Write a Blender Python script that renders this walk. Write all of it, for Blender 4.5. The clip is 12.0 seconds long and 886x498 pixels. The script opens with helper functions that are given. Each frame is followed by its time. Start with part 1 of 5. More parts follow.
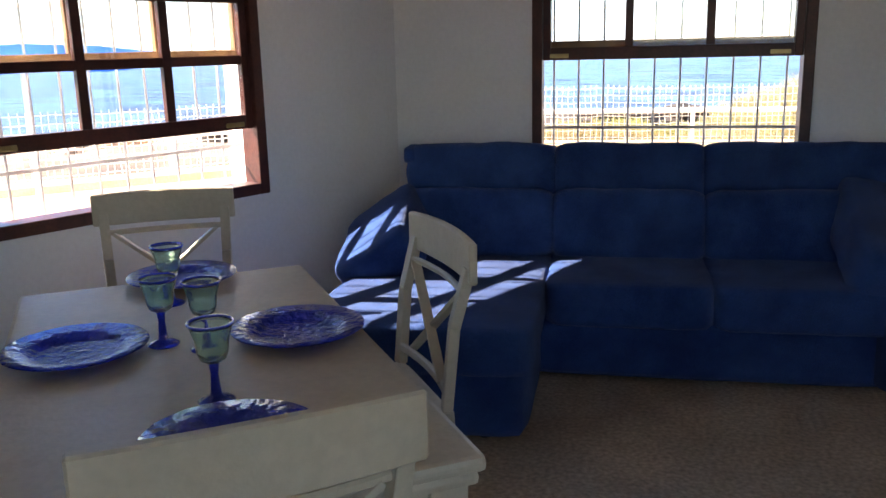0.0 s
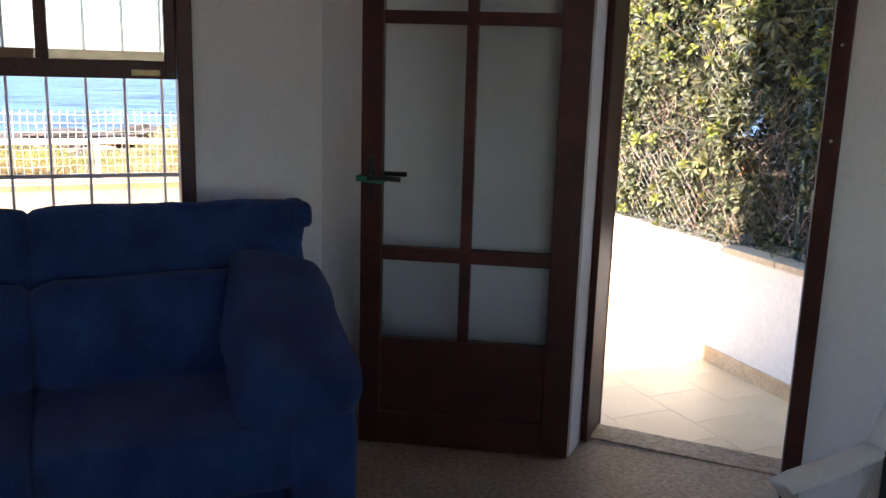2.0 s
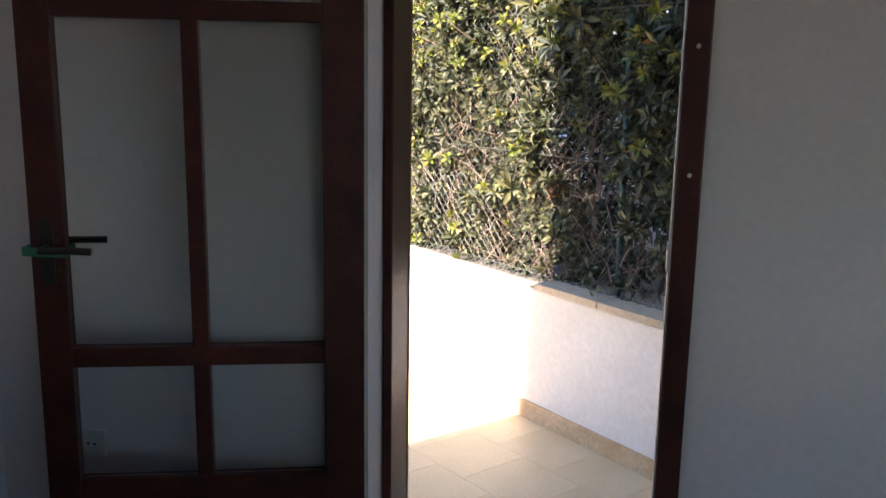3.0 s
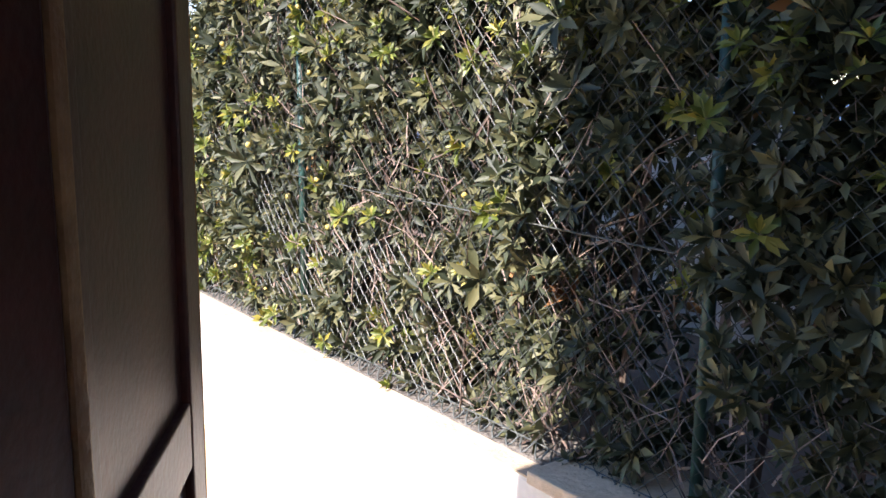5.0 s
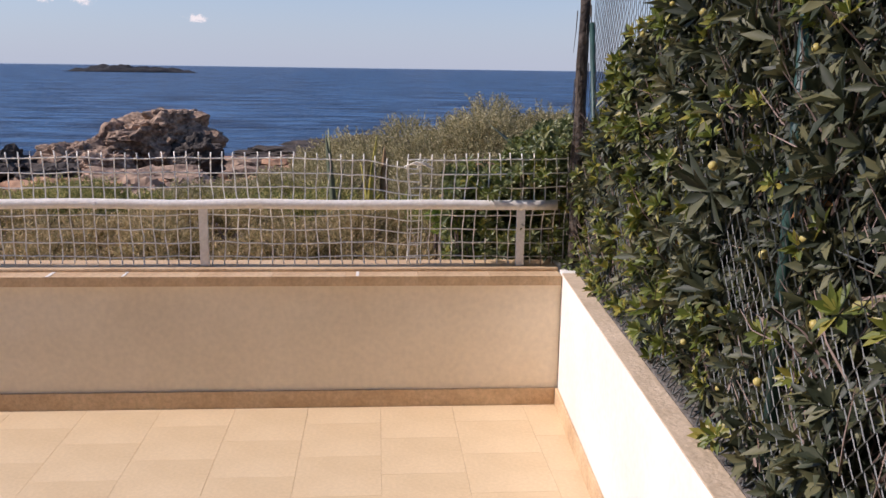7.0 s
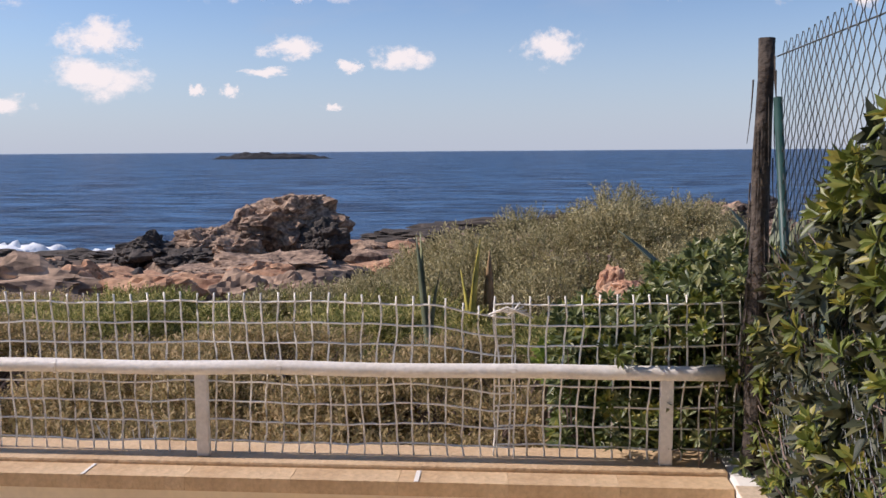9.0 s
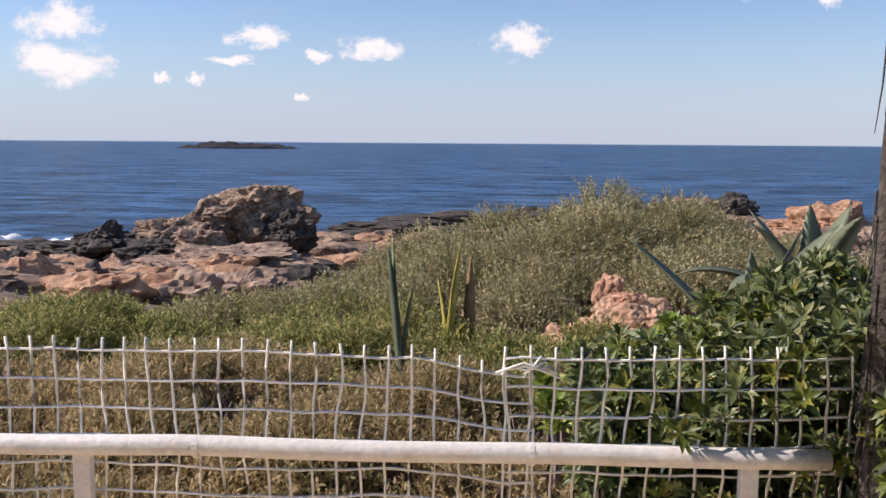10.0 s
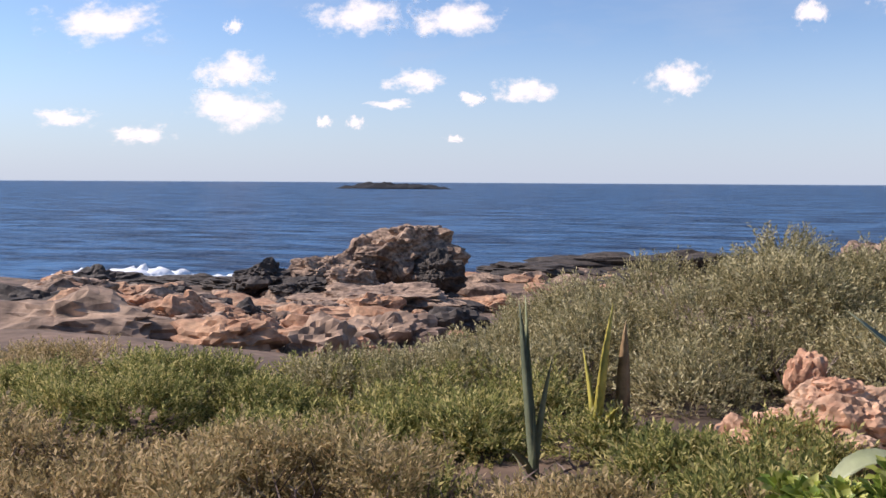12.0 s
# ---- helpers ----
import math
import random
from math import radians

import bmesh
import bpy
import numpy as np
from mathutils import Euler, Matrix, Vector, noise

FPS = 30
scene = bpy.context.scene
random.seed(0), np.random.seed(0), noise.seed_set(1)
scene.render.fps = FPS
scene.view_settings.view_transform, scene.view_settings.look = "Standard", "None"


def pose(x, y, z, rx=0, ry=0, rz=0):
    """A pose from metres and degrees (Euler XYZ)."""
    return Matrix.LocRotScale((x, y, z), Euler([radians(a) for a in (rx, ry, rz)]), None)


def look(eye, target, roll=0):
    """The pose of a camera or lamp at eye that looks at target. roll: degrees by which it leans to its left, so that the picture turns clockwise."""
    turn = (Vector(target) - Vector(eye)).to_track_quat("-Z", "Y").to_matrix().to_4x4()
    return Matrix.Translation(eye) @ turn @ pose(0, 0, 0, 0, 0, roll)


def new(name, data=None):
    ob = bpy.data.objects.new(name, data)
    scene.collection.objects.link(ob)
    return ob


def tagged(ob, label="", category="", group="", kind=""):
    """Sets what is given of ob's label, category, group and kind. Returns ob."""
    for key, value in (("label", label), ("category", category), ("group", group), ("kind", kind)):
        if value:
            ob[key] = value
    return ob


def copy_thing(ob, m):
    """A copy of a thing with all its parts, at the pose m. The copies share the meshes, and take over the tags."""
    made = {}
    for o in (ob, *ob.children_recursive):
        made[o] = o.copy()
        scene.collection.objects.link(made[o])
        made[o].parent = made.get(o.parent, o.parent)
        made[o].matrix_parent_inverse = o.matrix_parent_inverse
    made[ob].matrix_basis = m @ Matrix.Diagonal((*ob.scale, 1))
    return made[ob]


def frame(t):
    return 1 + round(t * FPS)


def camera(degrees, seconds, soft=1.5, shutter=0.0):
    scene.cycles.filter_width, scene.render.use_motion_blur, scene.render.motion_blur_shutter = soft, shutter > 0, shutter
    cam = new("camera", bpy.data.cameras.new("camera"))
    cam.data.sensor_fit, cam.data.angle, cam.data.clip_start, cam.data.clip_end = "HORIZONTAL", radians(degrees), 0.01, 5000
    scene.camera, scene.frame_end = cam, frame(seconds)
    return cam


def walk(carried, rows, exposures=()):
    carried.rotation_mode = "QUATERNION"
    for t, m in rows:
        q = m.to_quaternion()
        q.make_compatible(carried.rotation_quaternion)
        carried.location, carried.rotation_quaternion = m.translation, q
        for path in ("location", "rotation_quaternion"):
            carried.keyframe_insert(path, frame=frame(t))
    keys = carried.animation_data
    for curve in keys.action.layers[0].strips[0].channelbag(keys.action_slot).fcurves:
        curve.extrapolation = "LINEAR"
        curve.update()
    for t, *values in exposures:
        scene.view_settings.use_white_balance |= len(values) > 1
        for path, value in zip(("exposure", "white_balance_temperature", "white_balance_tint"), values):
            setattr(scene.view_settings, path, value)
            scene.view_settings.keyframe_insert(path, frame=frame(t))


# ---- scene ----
# ---- camera and walk
PATH = [
    (0, (-0.265, 0.232, 1.441), (-0.697, 2.13, 0.981), -1.4),
    (0.5, (-0.191, 0.491, 1.425), (-0.346, 2.443, 1.018), -0.8),
    (1, (-0.13, 0.836, 1.479), (0.169, 2.774, 1.085), 0.5),
    (1.5, (0.102, 1.217, 1.44), (0.638, 3.107, 1.063), -0.2),
    (2, (0.272, 1.601, 1.418), (0.996, 3.42, 1.007), 1.7),
    (2.5, (0.489, 1.993, 1.447), (1.507, 3.664, 1.033), 1.8),
    (3, (0.767, 2.373, 1.439), (1.903, 3.973, 1.052), 1.0),
    (3.5, (1.022, 2.791, 1.436), (2.272, 4.303, 1.049), 1.6),
    (3.7, (1.117, 2.915, 1.443), (2.41, 4.388, 1.047), 1.5),
    (5.5, (2.27, 4.177, 1.457), (3.346, 5.814, 1.054), 0.6),
    (6, (2.485, 4.39, 1.45), (3.174, 6.22, 1.027), 1.3),
    (6.5, (2.66, 4.64, 1.416), (3.013, 6.578, 1.07), 1.4),
    (7, (2.714, 4.847, 1.419), (2.766, 6.803, 1.007), 0.8),
    (7.2, (2.813, 4.931, 1.394), (2.722, 6.894, 1.019), 0.9),
    (8.8, (2.834, 6.044, 1.463), (2.67, 8.018, 1.185), -0.2),
    (9, (2.819, 6.189, 1.48), (2.577, 8.161, 1.25), -0.4),
    (9.5, (2.756, 6.59, 1.454), (2.496, 8.559, 1.213), 0.6),
    (10, (2.671, 6.996, 1.468), (2.505, 8.973, 1.22), 0.4),
    (10.5, (2.638, 7.417, 1.461), (2.475, 9.402, 1.28), -0.1),
    (11, (2.603, 7.612, 1.467), (2.369, 9.591, 1.299), 0.1),
    (11.5, (2.59, 7.882, 1.465), (2.269, 9.852, 1.335), 1.0),
    (12, (2.606, 7.994, 1.461), (2.096, 9.921, 1.303), 0.3),
]
cam = camera(54.3, 12.0)
walk(cam, [(t, look(eye, target, roll)) for t, eye, target, roll in PATH],
     exposures=[(0, 2.8, 7300, 17), (2.5, 2.65, 7300, 18), (3.0, 2.3, 7200, 19), (3.6, 1.72, 7100, 20), (5.4, 1.6, 6300, 20), (6.0, 0.75, 6300, 22), (6.5, 0.15, 6350, 23), (7.2, -0.12, 6400, 24), (9.0, -0.05, 6500, 21), (9.6, 0.05, 6500, 20), (10.5, 0.15, 6500, 20), (12, 0.2, 6500, 20)])

# ---- world, sun, exposure
SUN_AZ, SUN_EL = radians(2.5), radians(40.5)
sun_dir = Vector((math.cos(SUN_AZ) * math.cos(SUN_EL), math.sin(SUN_AZ) * math.cos(SUN_EL), -math.sin(SUN_EL)))
world = bpy.data.worlds.new("world")
scene.world = world
world.use_nodes = True
sky = world.node_tree.nodes.new("ShaderNodeTexSky")
sky.sky_type = "NISHITA"
sky.sun_disc = False
sky.sun_elevation = SUN_EL
sky.sun_rotation = math.atan2(-sun_dir.x, -sun_dir.y)
sky.air_density, sky.dust_density, sky.ozone_density = 1.0, 0.0, 5.0
world.node_tree.links.new(sky.outputs[0], world.node_tree.nodes["Background"].inputs[0])
world.node_tree.nodes["Background"].inputs[1].default_value = 0.12
sun = new("sun", bpy.data.lights.new("sun", "SUN"))
sun.data.energy, sun.data.angle, sun.data.color = 5.0, radians(0.5), (1.0, 0.95, 0.87)
sun.matrix_world = look((0, 0, 30), Vector((0, 0, 30)) + sun_dir)


# ---- materials
def mat(name, c1, c2=None, scale=8.0, rough=0.7, bump=0.0, bscale=60.0, metal=0.0, island=0.0, per_object=0.0, spec=0.5, c3=None, fine=0.0, trans=0.0, sheen=0.0):
    """Two or three colours mixed by noise, a finer noise for wear and relief, and a shade of its own for each piece."""
    m = bpy.data.materials.new(name)
    m.use_nodes = True
    nt = m.node_tree
    n, ln = nt.nodes, nt.links
    b = n["Principled BSDF"]
    b.inputs["Roughness"].default_value = rough
    b.inputs["Metallic"].default_value = metal
    b.inputs["Specular IOR Level"].default_value = spec
    if sheen:
        b.inputs["Sheen Weight"].default_value = sheen
    tc = n.new("ShaderNodeTexCoord")
    nz = n.new("ShaderNodeTexNoise")
    nz.inputs["Scale"].default_value, nz.inputs["Detail"].default_value, nz.inputs["Roughness"].default_value = scale, 5, 0.6
    ln.new(tc.outputs["Object"], nz.inputs["Vector"])
    ramp = n.new("ShaderNodeValToRGB")
    c2 = c2 or c1
    ramp.color_ramp.elements[0].position, ramp.color_ramp.elements[1].position = 0.35, 0.65
    ramp.color_ramp.elements[0].color, ramp.color_ramp.elements[1].color = (*c1, 1), (*c2, 1)
    if c3:
        e = ramp.color_ramp.elements.new(0.8)
        e.color = (*c3, 1)
    ln.new(nz.outputs["Fac"], ramp.inputs[0])
    if island:
        g = n.new("ShaderNodeNewGeometry")
        mx = n.new("ShaderNodeMath")
        mx.operation = "MULTIPLY_ADD"
        mx.inputs[1].default_value, mx.inputs[2].default_value = island, -island / 2
        ad = n.new("ShaderNodeMath")
        ad.operation = "ADD"
        ln.new(g.outputs["Random Per Island"], mx.inputs[0])
        ln.new(mx.outputs[0], ad.inputs[0])
        ln.new(nz.outputs["Fac"], ad.inputs[1])
        ln.new(ad.outputs[0], ramp.inputs[0])
    colour = ramp.outputs[0]
    if fine or per_object:
        hsv = n.new("ShaderNodeHueSaturation")
        ln.new(colour, hsv.inputs["Color"])
        val = n.new("ShaderNodeMath")
        val.operation = "ADD"
        val.inputs[0].default_value, val.inputs[1].default_value = 1.0, 0.0
        if fine:
            f = n.new("ShaderNodeTexNoise")
            f.inputs["Scale"].default_value, f.inputs["Detail"].default_value = bscale, 3
            ln.new(tc.outputs["Object"], f.inputs["Vector"])
            r = n.new("ShaderNodeMapRange")
            r.inputs["From Min"].default_value, r.inputs["From Max"].default_value = 0.3, 0.7
            r.inputs["To Min"].default_value, r.inputs["To Max"].default_value = 1 - fine, 1 + fine
            ln.new(f.outputs["Fac"], r.inputs[0])
            ln.new(r.outputs[0], val.inputs[0])
        if per_object:
            o = n.new("ShaderNodeObjectInfo")
            r2 = n.new("ShaderNodeMapRange")
            r2.inputs["To Min"].default_value, r2.inputs["To Max"].default_value = -per_object, per_object
            ln.new(o.outputs["Random"], r2.inputs[0])
            ln.new(r2.outputs[0], val.inputs[1])
        ln.new(val.outputs[0], hsv.inputs["Value"])
        colour = hsv.outputs[0]
    ln.new(colour, b.inputs["Base Color"])
    if bump:
        bn = n.new("ShaderNodeTexNoise")
        bn.inputs["Scale"].default_value, bn.inputs["Detail"].default_value = bscale, 6
        ln.new(tc.outputs["Object"], bn.inputs["Vector"])
        bp = n.new("ShaderNodeBump")
        bp.inputs["Strength"].default_value, bp.inputs["Distance"].default_value = bump, 0.02
        ln.new(bn.outputs["Fac"], bp.inputs["Height"])
        ln.new(bp.outputs[0], b.inputs["Normal"])
    if trans:
        t = n.new("ShaderNodeBsdfTranslucent")
        ln.new(colour, t.inputs[0])
        mixer = n.new("ShaderNodeMixShader")
        mixer.inputs[0].default_value = trans
        ln.new(b.outputs[0], mixer.inputs[1])
        ln.new(t.outputs[0], mixer.inputs[2])
        ln.new(mixer.outputs[0], n["Material Output"].inputs[0])
    return m


def glass_mat(name, tint, rough=0.0, through_share=True):
    """Clear pane: light passes straight, the gloss grows at grazing angles."""
    m = bpy.data.materials.new(name)
    m.use_nodes = True
    n, ln = m.node_tree.nodes, m.node_tree.links
    n.remove(n["Principled BSDF"])
    tr, gl, fr, mx = n.new("ShaderNodeBsdfTransparent"), n.new("ShaderNodeBsdfGlossy"), n.new("ShaderNodeFresnel"), n.new("ShaderNodeMixShader")
    tr.inputs[0].default_value = (*tint, 1)
    gl.inputs["Roughness"].default_value = rough
    fr.inputs[0].default_value = 1.5
    ln.new(fr.outputs[0], mx.inputs[0])
    ln.new(tr.outputs[0], mx.inputs[1])
    ln.new(gl.outputs[0], mx.inputs[2])
    ln.new(mx.outputs[0], n["Material Output"].inputs[0])
    return m


M_PLASTER = mat("plaster_white", (0.78, 0.755, 0.73), (0.83, 0.81, 0.79), 1.3, 0.85, 0.06, 45, fine=0.03)
M_OUTWALL = mat("plaster_outside", (0.72, 0.68, 0.61), (0.82, 0.78, 0.71), 1.6, 0.9, 0.07, 40, fine=0.05)
M_FRONTWALL = mat("plaster_cream", (0.73, 0.615, 0.445), (0.83, 0.71, 0.53), 1.2, 0.9, 0.06, 40, fine=0.05)
M_CEIL = mat("ceiling_paint", (0.7, 0.69, 0.67), (0.76, 0.75, 0.73), 1.0, 0.9, 0.1, 30)
M_WOOD = mat("dark_wood", (0.046, 0.012, 0.009), (0.085, 0.022, 0.015), 7, 0.42, 0.08, 90, fine=0.18, spec=0.35)
M_WOODOUT = mat("weathered_sunlit_wood", (0.16, 0.07, 0.03), (0.33, 0.17, 0.07), 9, 0.6, 0.3, 80, fine=0.15)
M_FLOOR = mat("terrazzo", (0.29, 0.215, 0.145), (0.42, 0.33, 0.23), 2.2, 0.55, 0.12, 55, fine=0.34)
M_TILE = mat("terrace_tile", (0.62, 0.465, 0.275), (0.70, 0.54, 0.335), 1.9, 0.5, 0.05, 70, fine=0.05, per_object=0.006)
M_GROUT = mat("grout", (0.50, 0.375, 0.23), (0.58, 0.44, 0.28), 9, 0.9, 0.3, 90)
M_CAP = mat("terracotta_cap", (0.50, 0.33, 0.18), (0.62, 0.44, 0.26), 5, 0.75, 0.3, 60, fine=0.12, per_object=0.025)
M_COPE = mat("pale_coping", (0.48, 0.37, 0.25), (0.61, 0.48, 0.34), 5, 0.75, 0.3, 60, fine=0.12, per_object=0.05)
M_SOFA = mat("blue_chenille", (0.011, 0.031, 0.112), (0.022, 0.060, 0.185), 5, 0.9, 0.5, 260, fine=0.25, spec=0.1, sheen=0.1)
M_CREAM = mat("cream_paint", (0.52, 0.44, 0.32), (0.60, 0.515, 0.385), 3, 0.45, 0.1, 50, fine=0.05)
M_WHITEP = mat("white_plastic", (0.66, 0.65, 0.62), (0.74, 0.73, 0.70), 6, 0.5, 0.05, 60, fine=0.04)
M_RAIL = mat("white_rail_paint", (0.72, 0.66, 0.57), (0.82, 0.77, 0.70), 9, 0.5, 0.15, 70, fine=0.08)
M_NET = mat("net_plastic", (0.84, 0.78, 0.68), (0.92, 0.87, 0.78), 6, 0.6)
M_STEEL = mat("grille_steel", (0.62, 0.61, 0.6), (0.5, 0.49, 0.48), 12, 0.6)
M_DARKMETAL = mat("dark_metal", (0.03, 0.028, 0.026), (0.05, 0.045, 0.04), 20, 0.4, metal=0.6)
M_BRASS = mat("old_brass", (0.34, 0.25, 0.12), (0.45, 0.34, 0.17), 20, 0.4, metal=0.8)
M_GREENBAND = mat("green_cord", (0.01, 0.16, 0.10), (0.02, 0.22, 0.13), 40, 0.7)
M_GREENPOST = mat("green_coated_steel", (0.012, 0.045, 0.038), (0.022, 0.07, 0.058), 14, 0.5)
M_WIRE = mat("green_wire", (0.045, 0.056, 0.05), (0.10, 0.105, 0.095), 30, 0.5)
M_POSTWOOD = mat("weathered_post", (0.035, 0.026, 0.02), (0.10, 0.078, 0.06), 14, 0.9, 0.8, 50, fine=0.3)
M_LEAF = mat("hedge_leaf", (0.032, 0.042, 0.021), (0.080, 0.088, 0.040), 3, 0.56, island=0.9, c3=(0.150, 0.145, 0.065), trans=0.2)
M_LEAFNEW = mat("hedge_leaf_new", (0.10, 0.13, 0.02), (0.19, 0.215, 0.04), 3, 0.45, island=0.8, c3=(0.30, 0.26, 0.045), trans=0.25)
M_LEAFMID = mat("shrub_leaf", (0.08, 0.105, 0.035), (0.16, 0.19, 0.06), 3, 0.42, island=0.9, c3=(0.27, 0.27, 0.10), trans=0.25)
M_LEAFDRY = mat("dry_leaf", (0.22, 0.10, 0.04), (0.34, 0.17, 0.06), 4, 0.8, island=0.8, trans=0.2)
M_TWIG = mat("twig", (0.12, 0.082, 0.066), (0.29, 0.215, 0.175), 10, 0.9, island=0.8)
M_SCRUB = mat("scrub_leaf", (0.27, 0.215, 0.10), (0.52, 0.40, 0.19), 1.5, 0.9, island=1.0, c3=(0.64, 0.48, 0.27), trans=0.45, spec=0.1)
M_SCRUBGREY = mat("grey_scrub_leaf", (0.23, 0.205, 0.100), (0.44, 0.38, 0.195), 1.3, 0.9, island=0.9, c3=(0.62, 0.53, 0.31), trans=0.36, spec=0.1)
M_SCRUBGREEN = mat("green_scrub_leaf", (0.16, 0.175, 0.055), (0.42, 0.40, 0.13), 1.5, 0.85, island=1.0, c3=(0.64, 0.54, 0.23), trans=0.45, spec=0.15)
M_SUCC = mat("succulent_leaf", (0.17, 0.24, 0.035), (0.36, 0.40, 0.07), 3, 0.45, island=0.8, c3=(0.52, 0.52, 0.16), trans=0.2)
M_AGAVE = mat("agave_leaf", (0.11, 0.125, 0.07), (0.20, 0.215, 0.125), 4, 0.55, 0.1, 40, fine=0.12)
M_AGAVEPALE = mat("pale_agave_leaf", (0.24, 0.26, 0.13), (0.38, 0.39, 0.22), 4, 0.5, 0.1, 40, fine=0.1)
M_AGAVEY = mat("agave_leaf_striped", (0.26, 0.24, 0.05), (0.60, 0.49, 0.10), 9, 0.55, 0.1, 40, fine=0.1)
M_AGAVEDRY = mat("dry_agave_leaf", (0.16, 0.095, 0.045), (0.30, 0.20, 0.10), 9, 0.8, 0.2, 40, fine=0.15)
M_DEADLEAF = mat("bleached_leaf", (0.5, 0.44, 0.34), (0.62, 0.56, 0.45), 8, 0.9, 0.2, 60)
M_ROCK = mat("limestone", (0.13, 0.085, 0.06), (0.44, 0.30, 0.20), 1.3, 0.95, 1.0, 4, fine=0.5, c3=(0.60, 0.45, 0.32), per_object=0.06)
M_ROCKORANGE = mat("iron_stained_limestone", (0.33, 0.165, 0.092), (0.52, 0.315, 0.185), 2.2, 0.95, 0.9, 8, fine=0.32, c3=(0.62, 0.48, 0.35), per_object=0.06)
M_ROCKDARK = mat("dark_shore_rock", (0.035, 0.028, 0.022), (0.085, 0.065, 0.05), 1.6, 0.85, 1.0, 6, fine=0.35, c3=(0.16, 0.115, 0.085))
M_ROCKPINK = mat("pink_stone", (0.42, 0.21, 0.12), (0.64, 0.42, 0.27), 5, 0.9, 0.9, 14, fine=0.25, c3=(0.68, 0.58, 0.45), per_object=0.2)
M_GROUND = mat("shore_ground", (0.07, 0.045, 0.028), (0.21, 0.135, 0.088), 0.55, 0.95, 1.0, 4.0, fine=0.35, c3=(0.34, 0.22, 0.145))
M_SOIL = mat("gravelly_soil", (0.10, 0.088, 0.075), (0.22, 0.195, 0.165), 9, 0.95, 1.0, 60, fine=0.35)
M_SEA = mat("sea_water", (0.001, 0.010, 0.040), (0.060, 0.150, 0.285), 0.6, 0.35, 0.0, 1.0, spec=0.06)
M_FOAM = mat("foam", (0.75, 0.78, 0.8), (0.85, 0.87, 0.88), 2, 0.9, 0.6, 5)
M_ISLET = mat("islet_rock", (0.010, 0.011, 0.014), (0.026, 0.025, 0.027), 0.2, 0.9)
M_COBALT = bpy.data.materials.new("cobalt_glass")
M_SEAGLASS = bpy.data.materials.new("pale_green_glass")
for m, col, rough in ((M_COBALT, (0.02, 0.045, 0.62), 0.04), (M_SEAGLASS, (0.72, 0.92, 0.86), 0.02)):
    m.use_nodes = True
    b = m.node_tree.nodes["Principled BSDF"]
    b.inputs["Base Color"].default_value, b.inputs["Roughness"].default_value = (*col, 1), rough
    b.inputs["Transmission Weight"].default_value, b.inputs["IOR"].default_value = (0.45 if m is M_COBALT else 0.95), 1.45
    tc, nz, bp = (m.node_tree.nodes.new(k) for k in ("ShaderNodeTexCoord", "ShaderNodeTexNoise", "ShaderNodeBump"))
    nz.inputs["Scale"].default_value = 55 if m is M_COBALT else 30
    bp.inputs["Strength"].default_value, bp.inputs["Distance"].default_value = (0.9 if m is M_COBALT else 0.3), 0.01
    m.node_tree.links.new(tc.outputs["Object"], nz.inputs["Vector"])
    m.node_tree.links.new(nz.outputs["Fac"], bp.inputs["Height"])
    m.node_tree.links.new(bp.outputs[0], b.inputs["Normal"])
M_GLASS = glass_mat("window_glass", (0.93, 0.95, 0.95))
M_BLUECLOTH = mat("blue_canvas", (0.02, 0.17, 0.62), (0.03, 0.22, 0.72), 4, 0.8, 0.2, 80, trans=0.4)
M_PANEL = mat("grey_panel", (0.16, 0.155, 0.15), (0.2, 0.195, 0.19), 6, 0.7)

# waves: two sizes of relief on the water, drawn out along the swell
n, ln = M_SEA.node_tree.nodes, M_SEA.node_tree.links
b = n["Principled BSDF"]
tc, mp = n.new("ShaderNodeTexCoord"), n.new("ShaderNodeMapping")
mp.inputs["Scale"].default_value = (0.45, 1.0, 1.0)
ln.new(tc.outputs["Object"], mp.inputs["Vector"])
# light and dark of the waves painted as streaks into the water's colour
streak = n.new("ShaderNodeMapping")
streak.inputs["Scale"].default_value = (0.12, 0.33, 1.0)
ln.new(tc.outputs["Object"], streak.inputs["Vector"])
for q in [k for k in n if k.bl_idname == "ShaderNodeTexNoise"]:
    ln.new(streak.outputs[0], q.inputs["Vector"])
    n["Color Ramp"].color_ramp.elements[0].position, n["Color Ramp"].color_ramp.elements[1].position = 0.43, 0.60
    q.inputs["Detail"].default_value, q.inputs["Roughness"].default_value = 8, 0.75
prev = None
for sc, dist in ((0.35, 0.9), (1.6, 0.28)):
    nz, bp = n.new("ShaderNodeTexNoise"), n.new("ShaderNodeBump")
    nz.inputs["Scale"].default_value, nz.inputs["Detail"].default_value, nz.inputs["Distortion"].default_value = sc, 6, 0.6
    bp.inputs["Strength"].default_value, bp.inputs["Distance"].default_value = 1.0, dist
    ln.new(mp.outputs[0], nz.inputs["Vector"])
    ln.new(nz.outputs["Fac"], bp.inputs["Height"])
    if prev:
        ln.new(prev.outputs[0], bp.inputs["Normal"])
    prev = bp
ln.new(prev.outputs[0], b.inputs["Normal"])


# ---- building helpers
def part(name, bm, material, parent=None, label="", smooth=False):
    """Links a bmesh as one mesh object, under a thing or a part when one is given."""
    me = bpy.data.meshes.new(name)
    bm.to_mesh(me)
    bm.free()
    me.materials.append(material)
    if smooth:
        me.shade_smooth()
    ob = new(name, me)
    if parent:
        ob.parent = parent
    if label:
        ob["label"] = label
    return ob


